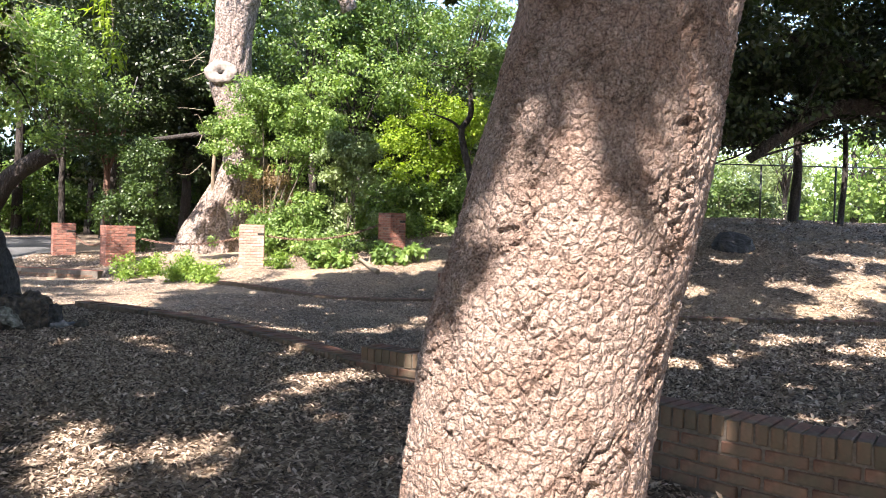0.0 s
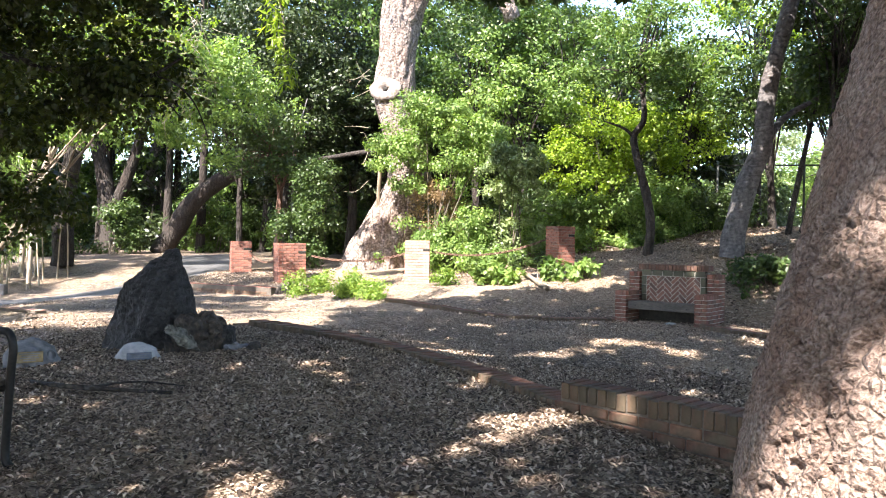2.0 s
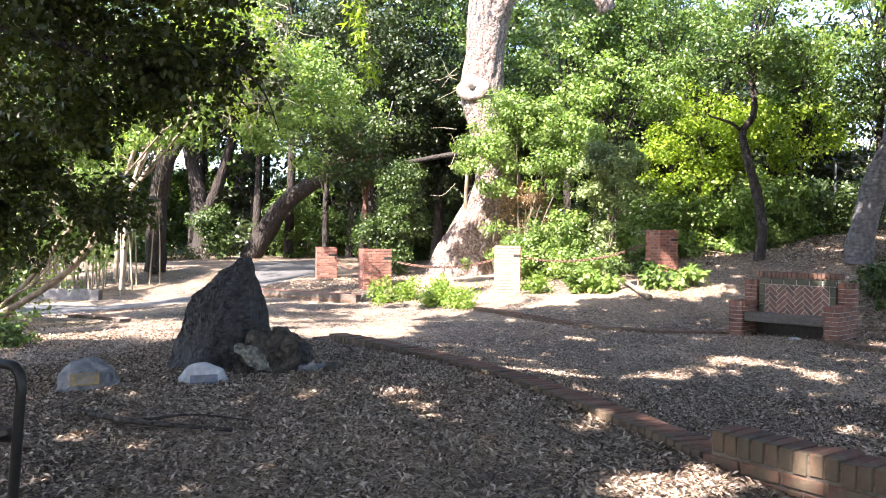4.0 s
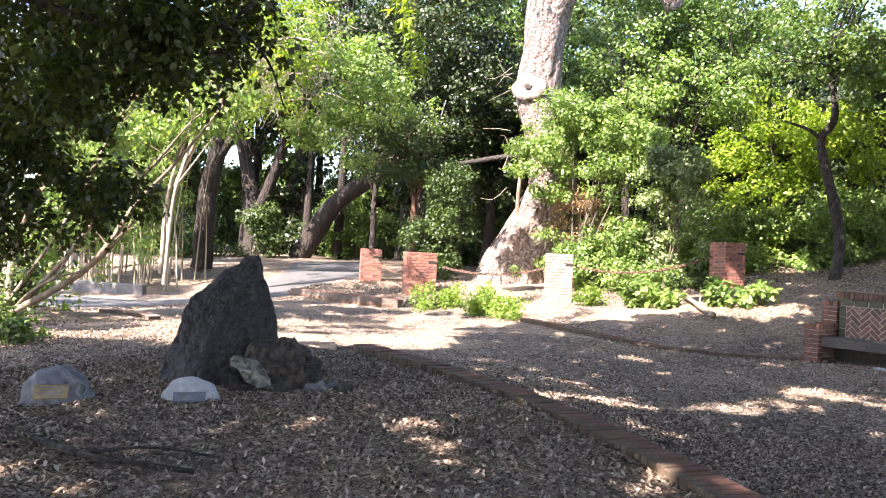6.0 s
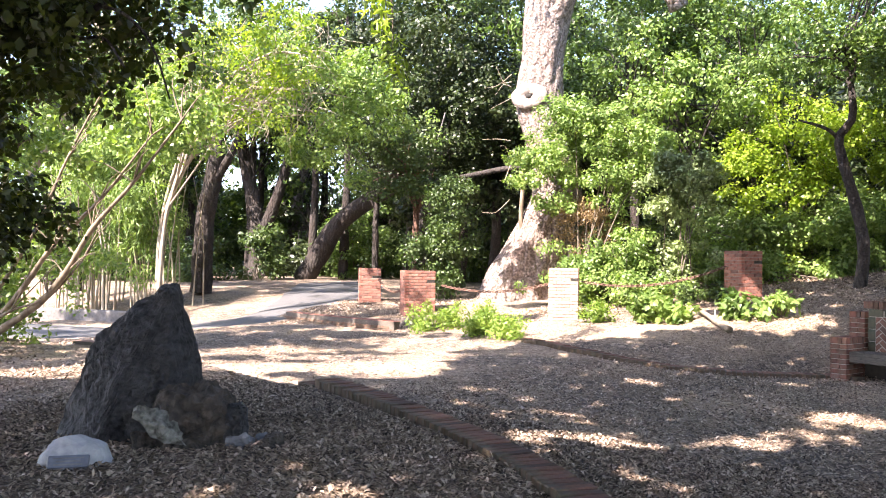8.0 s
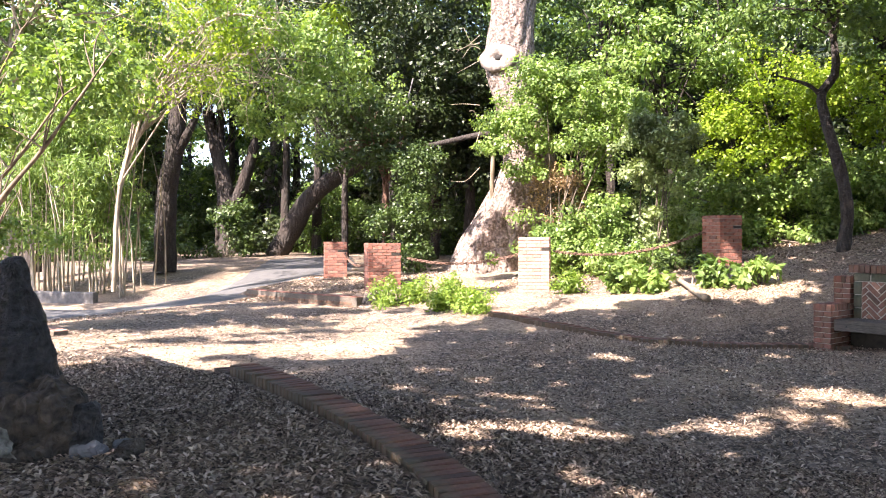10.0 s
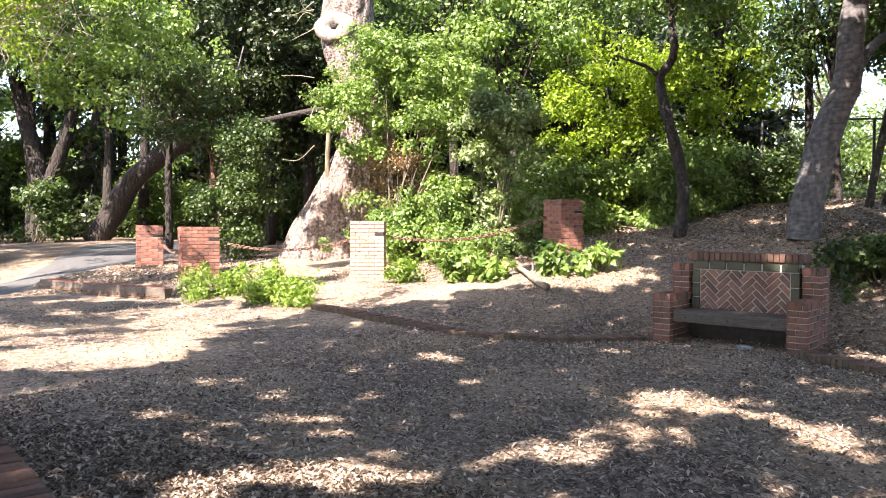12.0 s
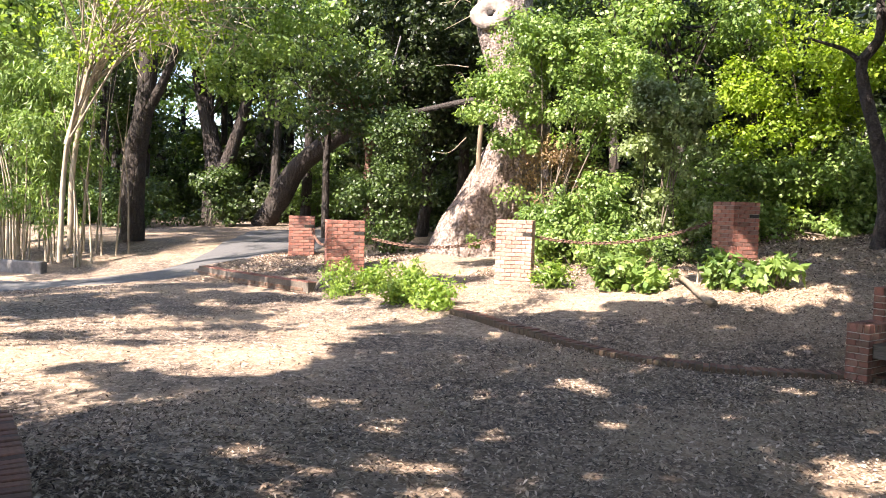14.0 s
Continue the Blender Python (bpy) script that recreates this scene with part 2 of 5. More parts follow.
def brick_mesh(name, mat, sx=0.2, sy=0.1, sz=0.06, bevel=0.005):
    me = bpy.data.meshes.new(name)
    bm = box(sx, sy, sz, bevel)
    bm.to_mesh(me)
    bm.free()
    me.materials.append(mat)
    return me


def piece(name, me, parent, m):
    ob = new(name, me)
    ob.parent = parent
    ob.matrix_basis = m
    return ob


def tube_data(path, radii, sides=10, rough=0.0, freq=3.0, start=0):
    """Vertices and faces of a tapered, slightly knobbly limb along a path."""
    path = [Vector(p) for p in path]
    verts, faces = [], []
    side = Vector((1, 0, 0))
    for i, p in enumerate(path):
        d = (path[min(i + 1, len(path) - 1)] - path[max(i - 1, 0)]).normalized()
        side = (side - d * side.dot(d))
        side = side.normalized() if side.length > 1e-4 else d.orthogonal().normalized()
        up = d.cross(side)
        for k in range(sides):
            a = 2 * math.pi * k / sides
            v = side * math.cos(a) + up * math.sin(a)
            r = radii[i]
            if rough:
                r *= 1 + rough * noise.noise((p + v * radii[i]) * freq)
            verts.append(p + v * r)
    for i in range(len(path) - 1):
        for k in range(sides):
            a, b = start + i * sides + k, start + i * sides + (k + 1) % sides
            faces.append((a, b, b + sides, a + sides))
    n = len(path) - 1
    faces.append(tuple(start + n * sides + k for k in range(sides)))
    return verts, faces


def smooth_path(pts, n):
    """Catmull-Rom through a few knots."""
    p = np.array(pts, float)
    p = np.vstack([2 * p[0] - p[1], p, 2 * p[-1] - p[-2]])
    out = []
    k = len(p) - 3
    for i in range(n):
        u = i / (n - 1) * k
        s = min(int(u), k - 1)
        t = u - s
        a, b, c, d = p[s:s + 4]
        out.append(0.5 * ((2 * b) + (-a + c) * t + (2 * a - 5 * b + 4 * c - d) * t * t + (-a + 3 * b - 3 * c + d) * t ** 3))
    return np.array(out)


def limb(name, knots, r0, r1, mat, parent, n=14, sides=10, rough=0.25, freq=3.0, power=1.0, label=""):
    path = smooth_path(knots, n)
    radii = [r0 + (r1 - r0) * (i / (n - 1)) ** power for i in range(n)]
    v, f = tube_data(path, radii, sides, rough, freq)
    return mesh_object(name, v, f, mat, parent, True, label)


def limbs(name, list_of, mat, parent, sides=6, n=9, label=""):
    """Many thin twigs as one part."""
    verts, faces = [], []
    for knots, r0, r1 in list_of:
        path = smooth_path(knots, n)
        v, f = tube_data(path, [r0 + (r1 - r0) * i / (n - 1) for i in range(n)], sides, 0.1, 5, len(verts))
        verts += v
        faces += f
    return mesh_object(name, verts, faces, mat, parent, True, label)


def leaves(name, centres, radius, per, size, mat, parent=None, flat=0.6, droop=0.3, slim=0.64, label=""):
    """A crown: leaf clumps, each of many small folded leaves of its own."""
    c = np.repeat(np.asarray(centres, float), per, axis=0)
    n = len(c)
    d = rng.normal(size=(n, 3))
    d /= np.linalg.norm(d, axis=1)[:, None]
    rad = np.repeat(np.broadcast_to(np.asarray(radius, float), (len(centres),)), per)
    p = c + d * (rad * rng.random(n) ** 0.36)[:, None] * np.array([1, 1, flat])
    up = d * 0.9 + rng.normal(size=(n, 3)) * 0.42 + np.array([0, 0, 0.4])
    up /= np.linalg.norm(up, axis=1)[:, None]
    axis = rng.normal(size=(n, 3)) + d * 0.3
    axis[:, 2] -= droop * 2
    axis -= up * np.sum(axis * up, axis=1)[:, None]
    axis /= np.linalg.norm(axis, axis=1)[:, None] + 1e-9
    w = np.cross(axis, up)
    s = (size * rng.uniform(0.6, 1.35, n))[:, None]
    v = np.empty((n, 4, 3))
    v[:, 0] = p
    v[:, 1] = p + axis * s * 0.45 + w * s * slim * 0.5 - up * s * 0.08
    v[:, 2] = p + axis * s
    v[:, 3] = p + axis * s * 0.45 - w * s * slim * 0.5 - up * s * 0.08
    base = np.arange(n)[:, None] * 4
    tri = np.hstack([base, base + 1, base + 2, base, base + 2, base + 3]).reshape(-1)
    me = bpy.data.meshes.new(name)
    me.vertices.add(n * 4)
    me.vertices.foreach_set("co", v.reshape(-1))
    me.loops.add(n * 6)
    me.loops.foreach_set("vertex_index", tri.astype(np.int32))
    me.polygons.add(n * 2)
    me.polygons.foreach_set("loop_start", np.arange(0, n * 6, 3, dtype=np.int32))
    me.update(calc_edges=True)
    me.materials.append(mat)
    ob = new(name, me)
    ob.parent = parent
    if label:
        ob["label"] = label
    return ob


def blob(centre, size, count, shell=0.5, lumps=0.35):
    """Clump centres for a crown: lobes of clumps on an uneven ellipsoid, with gaps between the lobes."""
    lobes = max(5, count // 6)
    d = rng.normal(size=(lobes, 3))
    d /= np.linalg.norm(d, axis=1)[:, None]
    off = rng.random(3) * 50
    k = np.array([noise.noise(Vector((a * 2.2 + off[0], b * 2.2 + off[1], e * 2.2 + off[2]))) for a, b, e in d])
    r = (1 + lumps * 1.6 * k) * (1 - (1 - shell) * rng.random(lobes) ** 1.6)
    at = d * np.array(size) * r[:, None]
    pick = rng.integers(lobes, size=count)
    spread = 0.17 * (size[0] + size[1] + size[2]) / 3 + 0.08
    return np.array(centre) + at[pick] + rng.normal(size=(count, 3)) * spread * np.array([1, 1, 0.6])


# ---- ground ----
KX = [-30, -16, -12, -8.3, -4.6, -3.3, -2.0, -1.0, -0.23, 0.5, 0.9, 1.55, 2.3, 3.4, 6, 14, 40]
KY = [17, 13.6, 12.4, 11.2, 9.35, 8.5, 7.45, 6.35, 5.28, 4.75, 4.4, 3.54, 2.86, 2.2, 1.2, -0.5, -4]


def sstep(a, b, x):
    t = np.clip((x - a) / (b - a), 0, 1)
    return t * t * (3 - 2 * t)


def height(x, y):
    """Height of the ground: sunken court, raised near ground, rising far bank."""
    x, y = np.asarray(x, float), np.asarray(y, float)
    # far bank
    y0 = np.interp(x, [-20, -12, -9, -7, -5, -1, 1, 3, 5, 8, 15], [20, 19.2, 18.4, 16.6, 15.8, 15.6, 15.8, 15.2, 13.2, 12.9, 11])
    sl = np.interp(x, [-20, -8, -5, -1, 1, 3, 8, 15], [0.05, 0.085, 0.11, 0.195, 0.225, 0.30, 0.27, 0.20])
    top = np.interp(x, [-30, -10, -4, 3, 12], [0.9, 1.1, 1.3, 2.15, 2.5])
    u = np.maximum(y - y0, 0)
    h = top * np.tanh(sl * u / top)
    h = h - sstep(29, 45, y) * sstep(0, 10, x) * 2.2
    h = h - 0.50 * sstep(-11, -18, x) * sstep(10, 14, y) * sstep(27, 22, y)
    yp = np.interp(x, [-12.7, -11.2, -9.6, -8.35], [20.4, 19.55, 18.85, 18.35])
    h = h + 0.20 * sstep(-0.03, 0.10, y - yp) * sstep(-13.4, -12.6, x) * sstep(-7.0, -8.2, x) * sstep(25, 22.5, y)
    # near ground behind the kerb
    k = np.interp(x, KX, KY)
    near = np.interp(x, [-16, -11, -7, -4.5, -0.3, 1.6, 4, 20], [0.0, 0.10, 0.28, 0.41, 0.44, 0.19, 0.12, 0.3])
    near = 0.22 + (near - 0.22) * sstep(-1, 5, y)
    near = np.where(x < -5, np.interp(x, [-16, -11, -7, -5], [0.0, 0.10, 0.28, 0.36]), near)
    d = (k - y) * 0.75
    near = near - 0.035 * sstep(1.0, 0.1, d) * sstep(-2.4, -3.8, x) * sstep(-7, -5, x)
    court = h + 0.22 * sstep(1.0, 5.0, x) * sstep(14, 5, y)
    court = court + (0.28 + 0.12 * sstep(0, 1.2, x)) * (1 - sstep(0, 3.0, -d)) * sstep(-5.5, -3.6, x)
    z = court + (near - court) * sstep(-0.04, 0.06, d)
    # fine unevenness
    z = z + 0.012 * np.sin(x * 3.1 + 1.7 * np.sin(y * 1.3)) * np.sin(y * 2.7 + 1.1 * np.sin(x * 1.9)) + 0.02 * np.sin(x * 0.9 + 2) * np.sin(y * 0.7)
    return z


def gz(x, y):
    return float(height(x, y))


def axis_steps(a, b, fine, far):
    mid = np.arange(a, b + 1e-6, fine)
    grow = [fine * 1.5]
    while sum(grow) < far:
        grow.append(grow[-1] * 1.28)
    g = np.cumsum(grow)
    return np.concatenate([(a - g)[::-1], mid, b + g])


gx, gy = axis_steps(-13, 9, 0.09, 1500), axis_steps(-2, 24, 0.09, 1500)
X, Y = np.meshgrid(gx, gy)
Z = height(np.clip(X, -60, 60), np.clip(Y, -40, 70))
nx, ny = len(gx), len(gy)
idx = np.arange(nx * ny).reshape(ny, nx)
quads = np.stack([idx[:-1, :-1], idx[:-1, 1:], idx[1:, 1:], idx[1:, :-1]], -1).reshape(-1, 4)
gm = bpy.data.meshes.new("ground")
gm.vertices.add(nx * ny)
gm.vertices.foreach_set("co", np.stack([X, Y, Z], -1).reshape(-1))
gm.loops.add(len(quads) * 4)
gm.loops.foreach_set("vertex_index", quads.reshape(-1).astype(np.int32))
gm.polygons.add(len(quads))
gm.polygons.foreach_set("loop_start", np.arange(0, len(quads) * 4, 4, dtype=np.int32))
gm.update(calc_edges=True)
gm.shade_smooth()
gm.materials.append(M_GROUND)
ground = tagged(new("ground", gm), "ground covered with dry leaf litter and wood chips", "ground", kind="structure")


def ribbon(name, centre, half, lift, mat, label, category, n=60):
    """A strip laid on the ground along a line."""
    path = smooth_path([(x, y, 0) for x, y in centre], n)
    verts, faces = [], []
    for i, p in enumerate(path):
        d = path[min(i + 1, n - 1)] - path[max(i - 1, 0)]
        d /= np.linalg.norm(d)
        for k in range(9):
            q = p + np.array([-d[1], d[0], 0]) * half * (k / 4 - 1)
            verts.append((q[0], q[1], gz(q[0], q[1]) + lift * (1 - 3 * abs(k / 4 - 1) ** 8)))
    for i in range(n - 1):
        for k in range(8):
            a = i * 9 + k
            faces.append((a, a + 1, a + 10, a + 9))
    ob = mesh_object(name, verts, faces, mat, None, True)
    return tagged(ob, label, category, kind="structure")


ribbon("road", [(-32, 17.5), (-24, 17.3), (-17.5, 18.3), (-14.3, 21), (-15, 26), (-19, 33)], 2.2, 0.03, M_ROAD, "narrow grey asphalt lane striped with tree shadows", "road")

# ---- kerbs and walls of brick ----
B_ROW = brick_mesh("rowlock_brick", M_BRICK_OLD, 0.062, 0.235, 0.105)
B_ROW_RED = brick_mesh("rowlock_brick_red", M_BRICK, 0.062, 0.21, 0.105)
B_STRETCH = brick_mesh("stretcher_brick", M_BRICK_OLD, 0.2, 0.095, 0.06)
B_ROW_PALE = brick_mesh("rowlock_brick_pale", M_BRICK_PALE, 0.062, 0.21, 0.105)


def along(knots, n=200):
    p = smooth_path([(x, y, 0) for x, y in knots], n)
    s = np.concatenate([[0], np.cumsum(np.linalg.norm(np.diff(p, axis=0), axis=1))])
    return p, s


def at_length(p, s, d):
    q = np.array([np.interp(d, s, p[:, i]) for i in range(2)])
    e = np.array([np.interp(min(d + 0.05, s[-1]), s, p[:, i]) for i in range(2)]) - np.array([np.interp(max(d - 0.05, 0), s, p[:, i]) for i in range(2)])
    return q, math.degrees(math.atan2(e[1], e[0]))


def kerb(name, knots, top0, top1, mesh, label, courses=0, floor=0.3, wide=0.215, wobble=0.004, rise=None):
    """A brick-on-edge coping on a mortared core, with stretcher courses on the near face."""
    p, s = along(knots)
    verts, faces = [], []
    n = 60
    for i in range(n):
        q, a = at_length(p, s, s[-1] * i / (n - 1))
        z = (top0 + (top1 - top0) * i / (n - 1) if rise is None else gz(q[0], q[1]) + rise) - 0.012
        dx, dy = -math.sin(radians(a)), math.cos(radians(a))
        for sd, zz in ((1, z - floor - 0.25), (1, z), (-1, z), (-1, z - floor - 0.25)):
            verts.append((q[0] + sd * dx * (wide / 2), q[1] + sd * dy * (wide / 2), zz))
    for i in range(n - 1):
        for k in range(3):
            a = i * 4 + k
            faces.append((a, a + 1, a + 5, a + 4))
    faces += [(3, 2, 1, 0), (n * 4 - 4, n * 4 - 3, n * 4 - 2, n * 4 - 1)]
    core = tagged(mesh_object(name, verts, faces, M_MORTAR_DARK), label, "kerb", kind="structure")
    count = int(s[-1] / 0.0715)
    for i in range(count):
        q, a = at_length(p, s, (i + 0.5) * s[-1] / count)
        z = (top0 + (top1 - top0) * i / count if rise is None else gz(q[0], q[1]) + rise) - 0.0525 + random.gauss(0, wobble)
        piece("brick", mesh, core, pose(q[0], q[1], z, random.gauss(0, 1.0), random.gauss(0, 1.0), a + random.gauss(0, 1.5)))
    for c in range(courses):
        m = int(s[-1] / 0.212)
        for i in range(m):
            q, a = at_length(p, s, (i + (0.5 if c % 2 else 0.0) + 0.25) * s[-1] / (m + 0.5))
            z = top0 + (top1 - top0) * i / m - 0.105 - 0.042 - c * 0.072
            dx, dy = math.sin(radians(a)), -math.cos(radians(a))
            piece("brick", B_STRETCH, core, pose(q[0] + dx * (wide / 2 - 0.035), q[1] + dy * (wide / 2 - 0.035), z, 0, 0, a + random.gauss(0, 0.6)))
    return core


kerb("kerb", [(-4.42, 9.25), (-3.3, 8.5), (-2.0, 7.42), (-1.0, 6.28), (-0.26, 5.30)], 0.46, 0.475, B_ROW, "low brick-on-edge kerb round the sunken court", 2)
kerb("garden_wall", [(-0.23, 5.27), (0.5, 4.75), (0.95, 4.36), (1.55, 3.56), (2.3, 2.88), (3.4, 2.25), (6, 1.3)], 0.60, 0.63, B_ROW, "low weathered brick retaining wall with mossy courses", 4)
kerb("kerb", [(-12.3, 13.25), (-11.4, 13.1), (-10.6, 12.8)], 0.20, 0.2, B_ROW_PALE, "short brick kerb coloured pale for sun, half buried in litter", rise=0.07)
kerb("kerb", [(-4.76, 9.47), (-4.65, 9.40), (-4.54, 9.33)], 0.385, 0.39, B_ROW, "broken end of a brick kerb half buried in litter")
kerb("kerb", [(-4.9, 16.9), (-3.2, 15.9), (-1.94, 15.35), (-0.8, 15.35), (0.2, 15.72), (0.55, 15.55)], 0.10, 0.14, B_ROW, "curved low brick kerb leading to the bench", rise=0.062)
kerb("kerb", [(1.72, 14.62), (2.0, 13.95), (2.5, 13.45), (3.5, 13.1), (5.5, 12.95), (8.2, 12.95)], 0.10, 0.2, B_ROW, "curved brick kerb half buried in litter", rise=0.08)
kerb("planter_kerb", [(-12.7, 20.4), (-11.2, 19.55), (-9.6, 18.85), (-8.35, 18.35)], 0.20, 0.25, B_ROW_RED, "red brick planter edging beside the lane", 2)

# ---- brick pillars ----
B_P = brick_mesh("pillar_brick", M_BRICK, 0.207, 0.1, 0.0635)


B_PB = brick_mesh("pillar_brick_pale", M_BRICK_PALE, 0.207, 0.1, 0.0635)


def pillar(x, y, turn, w, top, tall, label, me=None):
    base = top - tall
    ob = empty("brick_pillar", pose(x, y, base, 0, 0, turn))
    part("core", box(w - 0.03, w - 0.03, tall - 0.02, at=(0, 0, tall / 2 - 0.015)), M_MORTAR_MID, ob)
    courses = int(round(tall / 0.0715))
    step = tall / courses
    per = max(2, int(round((w - 0.1) / 0.2125)))
    run = (w - 0.1 - 0.01) / per
    for c in range(courses):
        for side in range(4):
            for i in range(per):
                u = -w / 2 + (0 if c % 2 else 0.11) + run * (i + 0.5)
                if side == 0 and c == courses - 4 and i == per - 1:
                    # No real recess: a dark block gives the slot its shade.
                    part("chain_socket", box(run - 0.02, 0.03, step * 0.8, at=(u, -w / 2 + 0.024, step * (c + 0.5))), M_HOLLOW_SHADE, ob, "dark block standing for shade in a missing brick's slot")
                    continue
                a = side * 90
                q = pose(0, 0, 0, 0, 0, a) @ pose(u, -w / 2 + 0.05, step * (c + 0.5), random.gauss(0, 0.6), 0, random.gauss(0, 0.7))
                piece("brick", me or B_P, ob, q @ Matrix.Diagonal((run / 0.2145, 1, step / 0.0715, 1)))
    return tagged(ob, label, "pillar", "brick pillars along the chain")


def front_pillar(tl, tr_dir, w):
    """Centre of a square pillar from its upper left front corner and its front's direction."""
    u = np.array([math.cos(radians(tr_dir)), math.sin(radians(tr_dir))])
    v = np.array([-u[1], u[0]])
    return np.array(tl) + u * w / 2 + v * w / 2


for tl, turn, w, top, tall, label in (
        ((-5.15, 19.25), 12, 0.64, 1.51, 1.15, "sunlit red brick pillar with pale mortar joints"),
        ((-8.62, 19.2), 36, 0.74, 1.385, 1.15, "red brick pillar with a chain socket beside weeds"),
        ((-11.42, 21.9), 33, 0.62, 1.40, 1.15, "shaded red brick pillar near the lane"),
        ((-1.08, 20.25), 43, 0.56, 1.95, 1.12, "dark red brick pillar on the bank under trees")):
    c = front_pillar(tl, turn, w) if w != 0.56 else np.array([-1.28, 20.95])
    pillar(c[0], c[1], turn, w, top, tall, label, B_PB if turn == 12 else None)


# ---- chain ----
def chain(a, b, sag):
    ob = tagged(empty("chain"), "rusty iron chain slung between brick pillars", "chain", "chains")
    a, b = Vector(a), Vector(b)
    n = int((b - a).length / 0.062)
    for i in range(n):
        t = (i + 0.5) / n
        p = a.lerp(b, t) + Vector((0, 0, -4 * sag * t * (1 - t)))
        d = (b - a) / n + Vector((0, 0, -4 * sag * (1 - 2 * t) / n))
        m = Matrix.Translation(p) @ d.to_track_quat("X", "Z").to_matrix().to_4x4() @ pose(0, 0, 0, 90 * (i % 2) + 20)
        piece("link", LINK, ob, m)
    return ob


def link_mesh():
    verts, faces = [], []
    n, k = 12, 5
    for i in range(n):
        a = 2 * math.pi * i / n
        c = Vector((0.034 * math.cos(a) + (0.012 if math.cos(a) > 0 else -0.012), 0.026 * math.sin(a), 0))
        o = Vector((math.cos(a), math.sin(a), 0))
        for j in range(k):
            b = 2 * math.pi * j / k
            verts.append(c + o * 0.010 * math.cos(b) + Vector((0, 0, 0.010 * math.sin(b))))
    for i in range(n):
        for j in range(k):
            faces.append((i * k + j, ((i + 1) % n) * k + j, ((i + 1) % n) * k + (j + 1) % k, i * k + (j + 1) % k))
    me = bpy.data.meshes.new("link")
    me.from_pydata(verts, [], faces)
    me.materials.append(M_IRON)
    return me


LINK = link_mesh()
chain((-7.89, 19.72, 1.04), (-5.12, 19.5, 1.18), 0.17)
chain((-4.5, 19.62, 1.22), (-1.60, 20.9, 1.62), 0.24)
chain((-10.97, 22.2, 1.1), (-8.67, 19.6, 1.1), 0.3)

